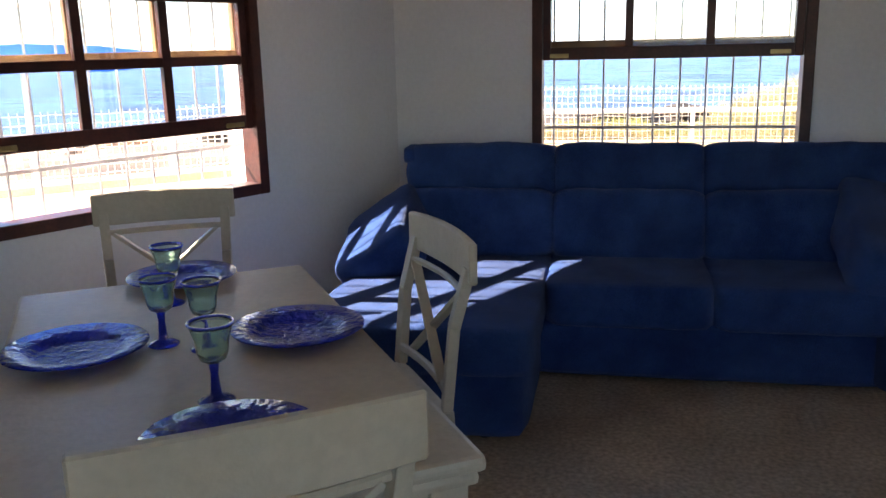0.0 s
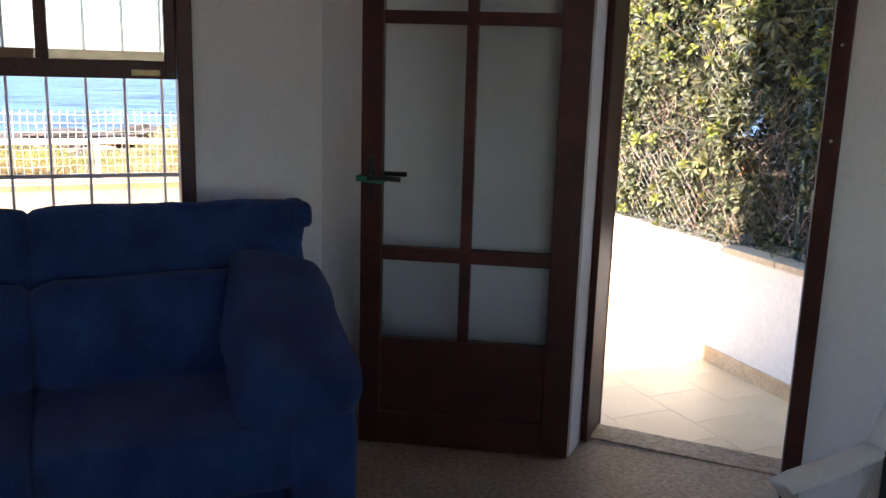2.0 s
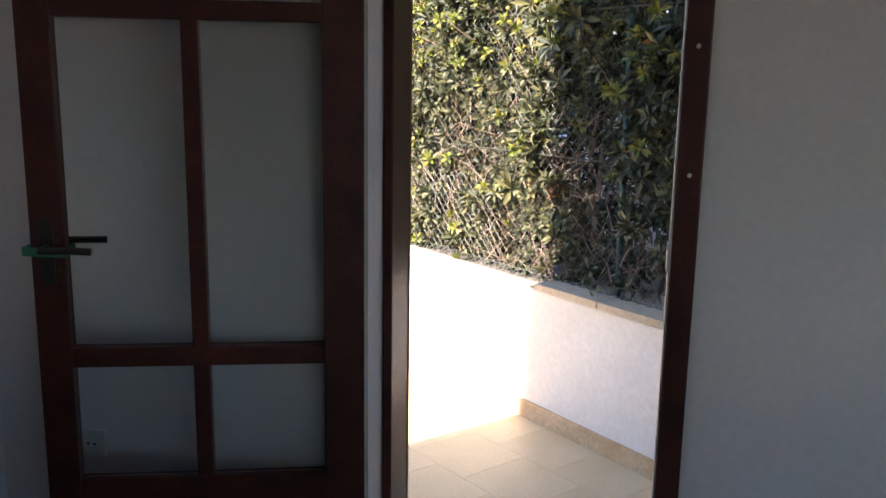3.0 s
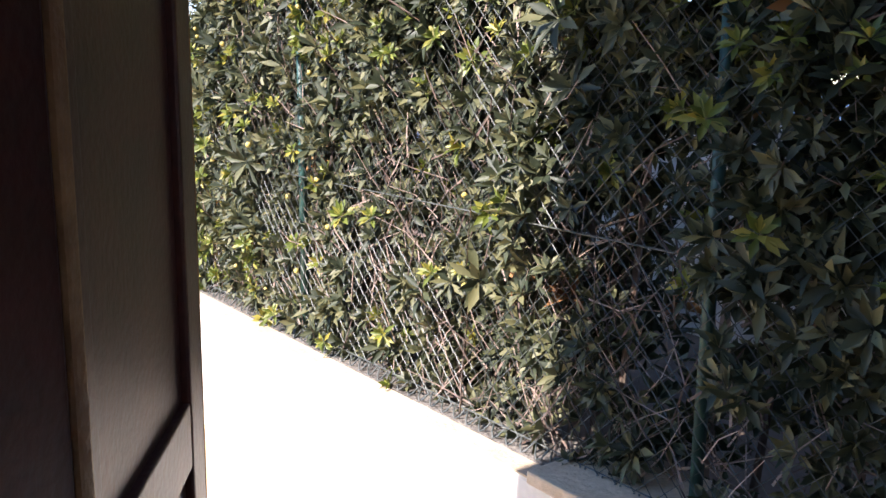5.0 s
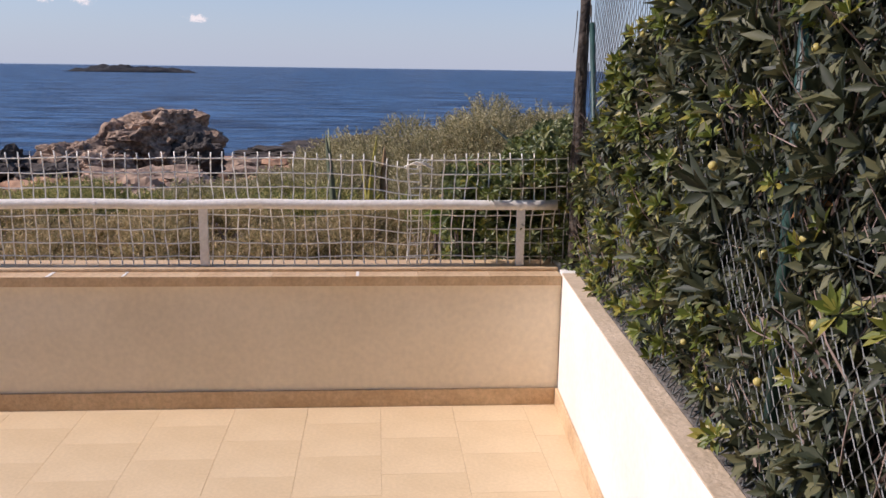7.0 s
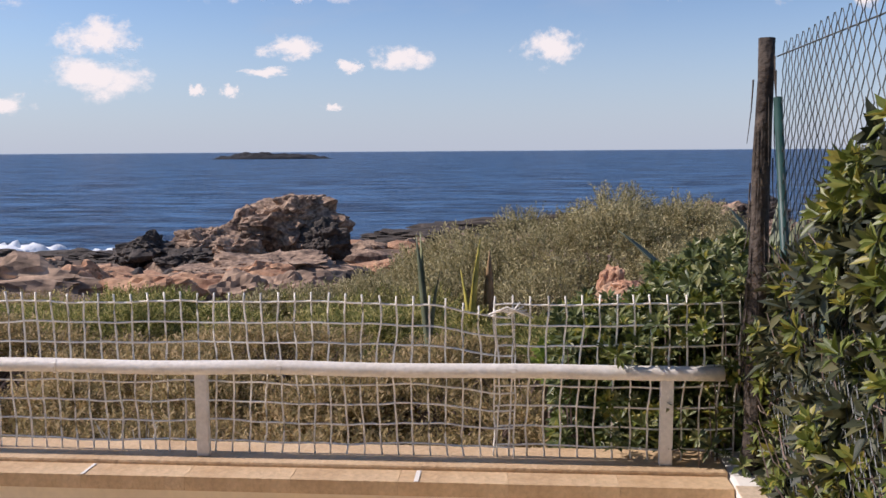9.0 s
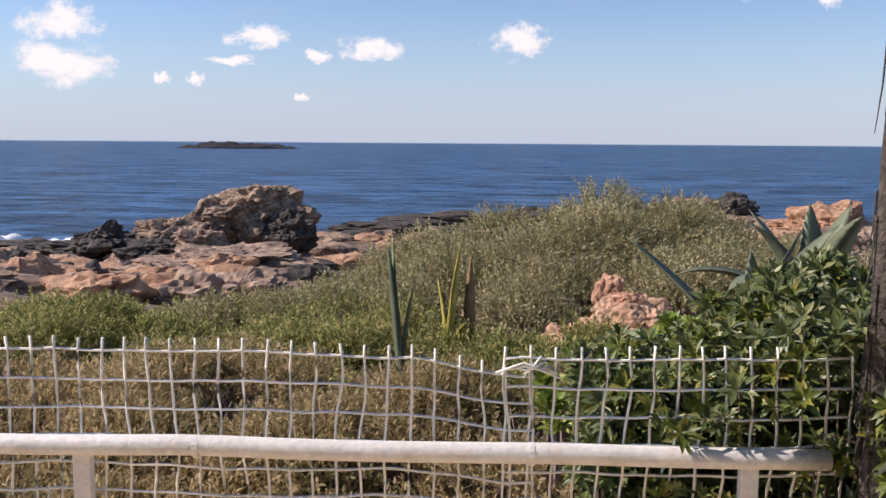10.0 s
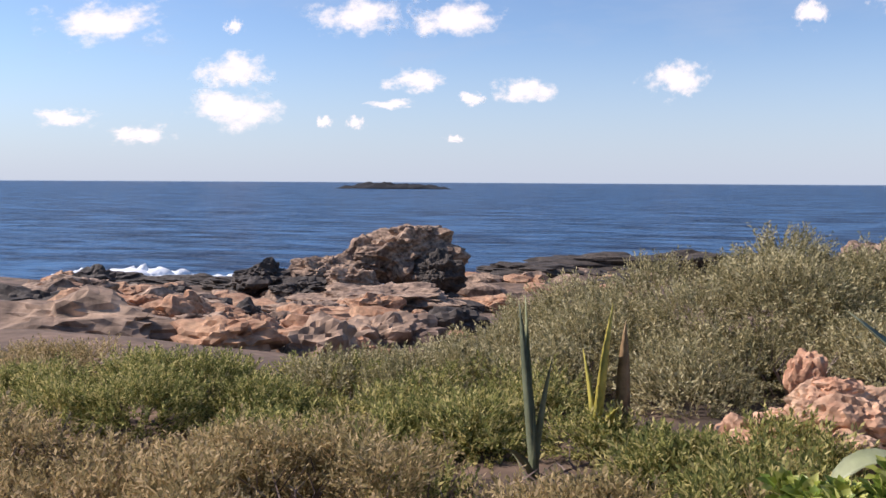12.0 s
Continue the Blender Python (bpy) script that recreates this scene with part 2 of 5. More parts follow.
def thing(name, label, category, m=None, group="", kind=""):
    ob = new(name)
    ob.empty_display_size = 0.1
    if m is not None:
        ob.matrix_world = m
    return tagged(ob, label, category, group, kind)


def slab(bm, x0, x1, y0, y1, z0, z1, bevel=0.0, m=None):
    mm = Matrix.LocRotScale(((x0 + x1) / 2, (y0 + y1) / 2, (z0 + z1) / 2), None, (abs(x1 - x0), abs(y1 - y0), abs(z1 - z0)))
    r = bmesh.ops.create_cube(bm, size=1, matrix=(m @ mm) if m is not None else mm)
    if bevel:
        es = list({e for v in r["verts"] for e in v.link_edges})
        bmesh.ops.bevel(bm, geom=es, offset=bevel, segments=2, affect="EDGES", profile=0.6)
    return bm


def box(x0, x1, y0, y1, z0, z1, bevel=0.0):
    return slab(bmesh.new(), x0, x1, y0, y1, z0, z1, bevel)


def tube(bm, pts, r, sides=6, r_end=None, caps=True):
    pts = [Vector(p) for p in pts]
    rings = []
    for i, p in enumerate(pts):
        d = (pts[min(i + 1, len(pts) - 1)] - pts[max(i - 1, 0)]).normalized()
        q = d.to_track_quat("Z", "Y")
        rr = r if r_end is None else r + (r_end - r) * i / (len(pts) - 1)
        rings.append([bm.verts.new(p + q @ Vector((rr * math.cos(a), rr * math.sin(a), 0))) for a in (2 * math.pi * k / sides for k in range(sides))])
    for a, c in zip(rings, rings[1:]):
        for k in range(sides):
            bm.faces.new((a[k], a[(k + 1) % sides], c[(k + 1) % sides], c[k]))
    if caps:
        bm.faces.new(rings[0][::-1])
        bm.faces.new(rings[-1])
    return bm


def lathe(bm, profile, sides=28, centre=(0, 0, 0)):
    cx, cy, cz = centre
    rings = [[bm.verts.new((cx + r * math.cos(a), cy + r * math.sin(a), cz + z)) for a in (2 * math.pi * k / sides for k in range(sides))] for r, z in profile]
    for a, c in zip(rings, rings[1:]):
        for k in range(sides):
            bm.faces.new((a[k], a[(k + 1) % sides], c[(k + 1) % sides], c[k]))
    return bm


def puff(bm, cx, cy, cz, sx, sy, sz, k=5.0, cuts=9, wrinkle=0.012, m=None, sag=0.0):
    """A stuffed cushion: a rounded block with full sides, soft edges and small folds. sx, sy, sz are its whole sizes."""
    old = set(bm.verts)
    r = bmesh.ops.create_cube(bm, size=2)
    bmesh.ops.subdivide_edges(bm, edges=list({e for v in r["verts"] for e in v.link_edges}), cuts=cuts, use_grid_fill=True)
    for v in [q for q in bm.verts if q not in old]:
        x, y, z = v.co
        f = (abs(x) ** k + abs(y) ** k + abs(z) ** k) ** (1 / k)
        p = Vector((x / f * sx / 2, y / f * sy / 2, z / f * sz / 2))
        w = noise.noise((p + Vector((cx, cy, cz))) * 7) * wrinkle + noise.noise((p + Vector((cx, cy, cz))) * 19) * wrinkle * 0.5
        p += p.normalized() * w
        p.z -= sag * (1 - min(1, (x * x + y * y)))
        p += Vector((cx, cy, cz))
        v.co = m @ p if m is not None else p
    return bm


def rock(bm, c, s, seed, level=3, rough=0.35, flat=0.0):
    """A boulder: a ball broken into facets, with ledges and pits."""
    r = bmesh.ops.create_icosphere(bm, subdivisions=level, radius=1)
    off = Vector((seed * 3.7, seed * 1.3, seed * 7.1))
    planes = []
    rr = random.Random(seed * 17 + 3)
    for _ in range(9):
        d = Vector((rr.uniform(-1, 1), rr.uniform(-1, 1), rr.uniform(-0.6, 1))).normalized()
        planes.append((d, rr.uniform(0.58, 0.9)))
    for v in r["verts"]:
        p = v.co.copy()
        for d, h in planes:
            over = p.dot(d) - h
            if over > 0:
                p -= d * over * 0.85
        w = noise.fractal(p * 1.6 + off, 0.85, 2.1, 6) * rough * 0.75 - 0.10 * max(0.0, noise.noise(p * 4.5 + off)) - 0.16 * max(0.0, 0.12 - abs(noise.noise(p * 1.9 + off))) / 0.12
        w += noise.fractal(p * 5.5 + off, 0.7, 2.1, 4) * rough * 0.17 - 0.05 * max(0.0, 0.1 - abs(noise.noise(p * 4.2 + off))) / 0.1
        lay = math.sin(p.z * 11 + noise.noise(p * 2 + off) * 4) * 0.025
        p *= 1 + w
        p.x += lay * p.x
        p.y += lay * p.y
        v.co = Vector(c) + Vector((p.x * s[0], p.y * s[1], p.z * s[2]))
    return bm


def scatter(name, tv, tf, mats, material, parent=None, label="", smooth=True):
    """Lays one small shape (points tv, faces tf of equal length) down at many poses, as one mesh."""
    tv, tf, mats = np.array(tv, float), np.array(tf, int), np.array(mats, float)
    nv, k = len(tv), tf.shape[1]
    co = np.einsum("mij,vj->mvi", mats[:, :3, :3], tv) + mats[:, None, :3, 3]
    idx = (tf[None] + (np.arange(len(mats)) * nv)[:, None, None]).reshape(-1)
    me = bpy.data.meshes.new(name)
    me.vertices.add(len(mats) * nv)
    me.vertices.foreach_set("co", co.reshape(-1))
    me.loops.add(len(idx))
    me.loops.foreach_set("vertex_index", idx.astype(np.int32))
    me.polygons.add(len(idx) // k)
    me.polygons.foreach_set("loop_start", (np.arange(len(idx) // k) * k).astype(np.int32))
    me.update(calc_edges=True)
    me.materials.append(material)
    if smooth:
        me.shade_smooth()
    ob = new(name, me)
    ob["kind"] = "stuff"
    if parent:
        ob.parent = parent
    if label:
        ob["label"] = label
    return ob


def turned(p, normal, size, rng, tilt=0.4):
    """A pose at p whose z points along normal, tilted and spun by chance."""
    d = (Vector(normal).normalized() + Vector((rng.uniform(-tilt, tilt), rng.uniform(-tilt, tilt), rng.uniform(-tilt, tilt)))).normalized()
    return np.array(Matrix.Translation(p) @ d.to_track_quat("Z", "Y").to_matrix().to_4x4() @ Matrix.Rotation(rng.uniform(0, 6.283), 4, "Z") @ Matrix.Scale(size, 4))


def leaf_shape(length, width, fold, start, pitch, spin, broad=0.55):
    """One leaf as two faces folded along its rib. Pitch is its rise over the rosette's plane."""
    pts = [(0, 0, 0), (length * broad, -width, fold), (length, 0, -fold * 0.5), (length * broad, width, fold), (length * 0.5, 0, 0)]
    out = []
    for x, y, z in pts:
        x += start
        x, z = x * math.cos(pitch) - z * math.sin(pitch), x * math.sin(pitch) + z * math.cos(pitch)
        out.append((x * math.cos(spin) - y * math.sin(spin), x * math.sin(spin) + y * math.cos(spin), z))
    return out


def rosette(count, length, width, fold=0.006, rings=1, low=0.35, high=0.9, seed=1, broad=0.55):
    rng = random.Random(seed)
    tv, tf = [], []
    for i in range(count):
        ring = i * rings // count
        pitch = low + (high - low) * (ring / max(1, rings - 1) if rings > 1 else rng.random())
        o = len(tv)
        tv += leaf_shape(length * rng.uniform(0.75, 1.1) * (1 - 0.25 * ring / rings), width * rng.uniform(0.85, 1.1), fold, 0.004, pitch, i * 2.39996 + rng.uniform(-0.2, 0.2), broad)
        tf += [(o, o + 1, o + 2, o + 4), (o, o + 4, o + 2, o + 3)]
    return tv, tf


def sprig(count, length, leaf, width, seed=2):
    """An upright shoot with narrow leaves all along it."""
    rng = random.Random(seed)
    tv, tf = [], []
    for i in range(count):
        h = length * (i + 0.5) / count
        a, up = i * 2.39996, rng.uniform(0.5, 1.15)
        d = Vector((math.cos(a) * math.cos(up), math.sin(a) * math.cos(up), math.sin(up))) * leaf * rng.uniform(0.7, 1.2)
        s = Vector((-math.sin(a), math.cos(a), 0)) * width
        o = len(tv)
        b0 = Vector((0, 0, h))
        tv += [tuple(b0), tuple(b0 + d * 0.5 - s), tuple(b0 + d), tuple(b0 + d * 0.5 + s)]
        tf.append((o, o + 1, o + 2, o + 3))
    o = len(tv)
    tv += [(0.003, 0, 0), (-0.003, 0.002, 0), (0, 0, length), (0, -0.003, 0)]
    tf.append((o, o + 1, o + 2, o + 3))
    return tv, tf


# ---- structure: the room
M_LEFT = Matrix.Translation((-2.04, 4.13, 0)) @ Matrix.Rotation(radians(63), 4, "Z")
M_SOFAWALL = Matrix.Translation((0, 5.0, 0))
M_DOORWALL = Matrix.Translation((3.235, 2.817, 0)) @ Matrix.Rotation(radians(-45.5), 4, "Z")
# the loose furniture stands at its own angle in the room
M_ROOM = Matrix.Translation((-0.250, 0.235, 0)) @ Matrix.Rotation(radians(-8.6), 4, "Z") @ Matrix.Translation((-0.485, -0.264, 0))
TZ = -0.145
H = 2.55


def wall_with_opening(name, m, x0, x1, ox0, ox1, oz0, oz1, thick, zb, label, splay=0.0):
    """A wall in its own frame (x along it, y outwards), pierced by one opening, one reveal of which may widen outwards."""
    bm = bmesh.new()
    slab(bm, x0, ox0, 0, thick, zb, H)
    slab(bm, ox1, x1, 0, thick, zb, H)
    slab(bm, ox0, ox1, 0, thick, oz1, H)
    if oz0 > zb:
        slab(bm, ox0, ox1, 0, thick, zb, oz0)
    for v in bm.verts:
        if splay and abs(v.co.x - ox1) < 1e-4 and v.co.y > thick - 1e-4:
            v.co.x += splay
    bmesh.ops.remove_doubles(bm, verts=bm.verts, dist=0.0005)
    ob = part(name, bm, M_PLASTER)
    ob.matrix_world = m
    return tagged(ob, label, "wall", kind="structure")


wall_with_opening("wall_west", M_LEFT, -7.4, 1.15, -1.36, 0.02, 0.76, 2.06, 0.28, -0.3, "white plastered wall with a barred window")
wall_with_opening("wall_north", M_SOFAWALL, -1.62, 1.10, -0.83, 0.60, 0.76, 2.06, 0.22, -0.3, "white plastered wall behind the sofa with a barred window")
wall_with_opening("wall_east", M_DOORWALL, -3.06, 1.1, -1.975, -1.182, -0.3, 2.13, 0.33, -0.3, "white plastered wall with the open terrace door", 0.14)
# the south wall's opening is added out of view to brighten the room
wall_with_opening("wall_south", Matrix.Translation((0, -2.35, 0)) @ Matrix.Rotation(math.pi, 4, "Z"), -4.2, 5.8, -2.7, 0.4, 0.85, 2.25, 0.25, -0.3, "plain white plastered wall with an unseen opening added for light")
tagged(part("wall_southeast", box(3.95, 4.2, -2.35, 2.3, -0.3, H), M_PLASTER), "plain white plastered wall", "wall", kind="structure")


def prism(outline, z0, z1):
    bm = bmesh.new()
    f = bm.faces.new([bm.verts.new((x, y, z0)) for x, y in outline])
    r = bmesh.ops.extrude_face_region(bm, geom=[f])
    bmesh.ops.translate(bm, verts=[v for v in r["geom"] if isinstance(v, bmesh.types.BMVert)], vec=(0, 0, z1 - z0))
    bmesh.ops.recalc_face_normals(bm, faces=bm.faces)
    return bm


HOUSE = [(1.33, 5.222), (-1.76, 5.222), (-5.75, -2.4), (-5.75, -2.62), (4.22, -2.62), (4.22, 2.30)]
# unseen storey added on the roof; its outline sets the shadow across the hedge
tagged(part("added_shade_storey", prism([(1.33, 5.222), (0.9, 5.222), (0.9, -2.62), (4.22, -2.62), (4.22, 2.30)], H + 0.225, 5.7), M_OUTWALL), "plain unseen upper storey, added to shade the hedge", "house", kind="structure")
tagged(part("ceiling", prism(HOUSE, H, H + 0.22), M_CEIL), "flat white painted ceiling", "ceiling", kind="structure")
tagged(part("floor", prism([(2.71, 3.72), (1.91, 4.53), (1.15, 5.15), (-1.65, 5.15), (-5.5, -2.45), (4.05, -2.45), (4.05, 2.36)], -0.18, 0.0), M_FLOOR), "worn beige-brown terrazzo floor with stone chips", "floor", kind="structure")
# stone threshold of the terrace door
sill = part("threshold", box(-1.973, -1.184, 0.20, 0.352, -0.10, 0.006, 0.006), M_FLOOR)
sill.matrix_world = M_DOORWALL
tagged(sill, "worn pale stone threshold of the terrace door", "threshold", kind="structure")


# ---- windows
def sash(parent, name, x0, x1, z0, z1, y, rows, cols, material, bar=0.042, rail=0.065, stile=0.04, depth=0.035, label=""):
    bm = bmesh.new()
    slab(bm, x0, x0 + stile, y, y + depth, z0, z1, 0.004)
    slab(bm, x1 - stile, x1, y, y + depth, z0, z1, 0.004)
    slab(bm, x0 + stile, x1 - stile, y + 0.001, y + depth - 0.001, z0, z0 + rail, 0.004)
    slab(bm, x0 + stile, x1 - stile, y + 0.001, y + depth - 0.001, z1 - rail * 0.8, z1, 0.004)
    ix0, ix1, iz0, iz1 = x0 + stile, x1 - stile, z0 + rail, z1 - rail * 0.8
    xs = [ix0 + (ix1 - ix0) * i / cols for i in range(cols + 1)]
    zs = [iz0 + (iz1 - iz0) * i / rows for i in range(rows + 1)]
    for x in xs[1:-1]:
        slab(bm, x - bar / 2, x + bar / 2, y + 0.003, y + depth - 0.003, iz0, iz1, 0.003)
    for z in zs[1:-1]:
        slab(bm, ix0, ix1, y + 0.005, y + depth - 0.005, z - bar / 2, z + bar / 2, 0.003)
    s = part(name, bm, material, parent, label)
    for a, c in zip(xs, xs[1:]):
        for d, e in zip(zs, zs[1:]):
            g = part("pane", box(a, c, y + depth / 2 - 0.002, y + depth / 2 + 0.002, d, e), M_GLASS, s)
            g.visible_shadow = False
    return s


def window(name, m, x0, x1, z0, z1, up, rows, grille_y, bars, cross, label):
    w = thing(name, label, "window", m, kind="structure")
    bm = bmesh.new()
    f = 0.055
    slab(bm, x0, x0 + f, -0.018, 0.10, z0, z1, 0.005)
    slab(bm, x1 - f, x1, -0.018, 0.10, z0, z1, 0.005)
    slab(bm, x0 + f, x1 - f, -0.017, 0.099, z0, z0 + f, 0.005)
    slab(bm, x0 + f, x1 - f, -0.017, 0.099, z1 - f, z1, 0.005)
    part("window_frame", bm, M_WOOD, w, "dark red-brown wooden frame")
    h = (z1 - z0 - 2 * f) / 2 + 0.03
    low = sash(w, "lower_sash", x0 + f + 0.002, x1 - f - 0.002, up, up + h, 0.006, rows, 3, M_WOOD, label="dark wooden sliding sash pushed up")
    # golden wood colour on the upper sash paints the sun on its bars
    sash(w, "upper_sash", x0 + f + 0.002, x1 - f - 0.002, z1 - f - h, z1 - f, 0.050, rows, 3, M_WOODOUT, label="wooden upper sash, its sunlit gold painted into the colour")
    for x in (x0 + f + 0.09, x1 - f - 0.11):
        bm = box(x - 0.05, x + 0.05, -0.006, 0.006, up + 0.012, up + 0.034, 0.004)
        part("sash_lift", bm, M_BRASS, low, "worn brass finger lift")
    part("window_sill", box(x0, x1, 0.102, 0.24, z0 - 0.02, z0 + 0.012, 0.006), M_OUTWALL, w, "white plastered outer sill")
    g = bmesh.new()
    k = int(round((x1 - x0) / bars))
    for i in range(k + 1):
        x = x0 + 0.10 + (x1 - x0 - 0.20) * i / k
        tube(g, [(x, grille_y, z0 + 0.014), (x, grille_y, z1)], 0.0065, 6)
    for z in cross:
        slab(g, x0, x1, grille_y - 0.013, grille_y - 0.0068, z - 0.008, z + 0.008)
    part("grille", g, M_STEEL, w, "white-painted steel bars outside the panes")
    return w


window("window_1", M_SOFAWALL, -0.83, 0.60, 0.76, 2.06, 1.345, 1, 0.19, 0.155, (0.97, 1.76), "barred dark wooden sash window over the sofa, its lower sash raised")
window("window_2", M_LEFT, -1.36, 0.02, 0.755, 2.06, 1.075, 2, 0.20, 0.155, (0.98, 1.8), "barred dark wooden sash window with small panes, its lower sash raised")


# ---- the terrace door: frame in the thick wall, leaf opened into the room
frame_ob = thing("door_frame", "dark brown wooden door frame deep in the wall, scuffed", "door frame", M_DOORWALL, kind="structure")
bm = bmesh.new()
slab(bm, -1.973, -1.946, 0.140, 0.342, 0.008, 2.10, 0.005)
part("jamb", bm, M_WOOD, frame_ob, "dark wooden jamb with a sun-bleached outer edge")
part("jamb_edge", box(-1.99, -1.944, 0.344, 0.362, 0.0, 2.10, 0.004), M_WOODOUT, frame_ob, "sun-bleached golden wooden edge strip")
bm = bmesh.new()
slab(bm, -1.235, -1.178, -0.022, 0.06, 0.002, 2.12, 0.005)
part("jamb", bm, M_WOOD, frame_ob, "scratched dark wooden jamb")
part("jamb", box(-1.105, -1.06, 0.29, 0.345, 0.008, 2.10, 0.005), M_WOOD, frame_ob)
part("head", box(-1.945, -1.106, 0.225, 0.342, 2.08, 2.128, 0.005), M_WOOD, frame_ob)
part("weather_strip", box(-1.2395, -1.2355, -0.014, 0.02, 0.01, 2.08), M_STEEL, frame_ob, "thin pale metal strip")
part("strike_plate", box(-1.2445, -1.236, -0.024, 0.012, 1.00, 1.07, 0.002), M_STEEL, frame_ob, "small steel strike plate")
bm = bmesh.new()
for z in (1.52, 1.23):
    bmesh.ops.create_icosphere(bm, subdivisions=1, radius=0.006, matrix=Matrix.Translation((-1.207, -0.022, z)))
part("screw", bm, M_STEEL, frame_ob)

sh = thing("door_shutter", "dark brown wooden door shutter standing open outwards", "shutter", M_DOORWALL @ Matrix.Translation((-1.965, 0.366, 0)) @ Matrix.Rotation(radians(102), 4, "Z"), kind="structure")
for x in (0.0, 0.39):
    part("stile", slab(bmesh.new(), x, x + 0.066, 0.0, 0.034, 0.0, 2.06, 0.004), M_WOOD, sh)
part("edge_strip", slab(bmesh.new(), 0.4565, 0.462, 0.0, 0.034, 0.0, 2.06, 0.002), M_WOODOUT, sh, "sun-bleached golden edge")
for z0, z1 in ((0.0, 0.14), (1.0, 1.08), (1.96, 2.06)):
    part("rail", slab(bmesh.new(), 0.066, 0.39, 0.001, 0.033, z0, z1, 0.003), M_WOOD, sh)
for z0, z1 in ((0.135, 1.005), (1.075, 1.965)):
    part("panel", slab(bmesh.new(), 0.061, 0.395, 0.011, 0.023, z0, z1, 0.002), M_WOOD, sh, "plain dark board panel")

M_LEAFDOOR = Matrix.Translation((1.832, 4.213, 0)) @ Matrix.Rotation(radians(150.9), 4, "Z")
door = thing("door_1", "dark brown glazed wooden door standing open into the room", "door", M_LEAFDOOR, kind="structure")
W = 0.79
bm = bmesh.new()
slab(bm, 0, 0.10, -0.02, 0.022, 0.012, 2.07, 0.004)
slab(bm, W - 0.078, W, -0.02, 0.022, 0.012, 2.07, 0.004)
for z0, z1 in ((0.012, 0.14), (0.375, 0.432), (0.727, 0.777), (1.563, 1.608), (1.98, 2.07)):
    slab(bm, 0.10, W - 0.078, -0.019, 0.021, z0, z1, 0.004)
slab(bm, 0.384, 0.424, -0.018, 0.020, 0.432, 1.98, 0.003)
part("leaf_frame", bm, M_WOOD, door, "dark brown stained wooden stiles and rails")
part("panel", box(0.095, W - 0.07, -0.008, 0.010, 0.12, 0.385), M_WOOD, door, "solid dark wooden lower panel")
for z0, z1 in ((0.432, 0.727), (0.777, 1.563), (1.608, 1.98)):
    for x0, x1 in ((0.10, 0.384), (0.424, W - 0.078)):
        p = part("pane", box(x0, x1, -0.002, 0.003, z0, z1), M_GLASS, door)
bm = bmesh.new()
tube(bm, [(W - 0.04, 0.022, 1.03), (W - 0.04, 0.075, 1.03), (W - 0.10, 0.08, 1.032), (W - 0.155, 0.078, 1.028)], 0.009, 8)
slab(bm, W - 0.055, W - 0.025, 0.022, 0.028, 0.94, 1.10, 0.002)
tube(bm, [(W - 0.04, -0.022, 1.03), (W - 0.04, -0.07, 1.03), (W - 0.15, -0.075, 1.03)], 0.009, 8)
part("handle", bm, M_DARKMETAL, door, "dark metal lever handle")
bm = bmesh.new()
for k in range(3):
    z = 1.012 + 0.007 * k
    tube(bm, [(W + 0.012, -0.03, z), (W + 0.012, 0.034, z + 0.003), (W - 0.03, 0.036, z), (W - 0.085, 0.034, z - 0.002), (W - 0.085, -0.03, z), (W + 0.012, -0.03, z)], 0.0045, 5)
part("cord", bm, M_GREENBAND, door, "green cord wound round the stile")

s = part("wall_socket", box(-0.04, 0.04, -0.014, 0.001, 0.38, 0.46, 0.006), M_WHITEP)
s.matrix_world = M_DOORWALL @ Matrix.Translation((-2.77, 0, 0))
tagged(s, "small white wall socket low on the plaster", "socket")
bm = bmesh.new()
for dx in (-0.01, 0.01):
    tube(bm, [(dx, -0.016, 0.42), (dx, -0.0135, 0.42)], 0.004, 8)
part("socket_hole", bm, M_DARKMETAL, s)

# ---- sofa, along the wall
M_SOFA_AT = Matrix.Translation((-0.25, 4.267, 0)) @ Matrix.Rotation(radians(1.8), 4, "Z") @ Matrix.Translation((-0.7, -4.2, 0))
sofa = thing("corner_sofa", "dark blue chenille corner sofa with a chaise and high back cushions", "sofa", M_SOFA_AT)


def cushion(name, x0, x1, y0, y1, z0, z1, k=6, tilt=0.0, label="", wrinkle=0.012, cuts=11):
    c = Vector(((x0 + x1) / 2, (y0 + y1) / 2, (z0 + z1) / 2))
    m = Matrix.Translation(c) @ Matrix.Rotation(tilt, 4, "X") @ Matrix.Translation(-c)
    return part(name, puff(bmesh.new(), *c, x1 - x0, y1 - y0, z1 - z0, k, cuts, wrinkle, m), M_SOFA, sofa, label, True)


part("base", puff(bmesh.new(), 0.97, 4.2, 0.150, 1.62, 0.88, 0.28, 14, 9, 0.006), M_SOFA, sofa, "blue skirted base", True)
part("base", puff(bmesh.new(), -0.145, 3.66, 0.140, 0.86, 1.15, 0.26, 14, 9, 0.006), M_SOFA, sofa, "", True)
SPLITS = (-0.43, 0.303, 1.003, 1.86)
for a, c in ((0.303, 1.003), (1.003, 1.72)):
    cushion("seat_cushion", a - 0.004, c + 0.004, 3.70, 4.36, 0.25, 0.455, 11, wrinkle=0.009)
cushion("chaise_cushion", -0.585, 0.302, 3.07, 4.36, 0.25, 0.45, 13, label="long blue chaise cushion in a patch of sun", wrinkle=0.009)
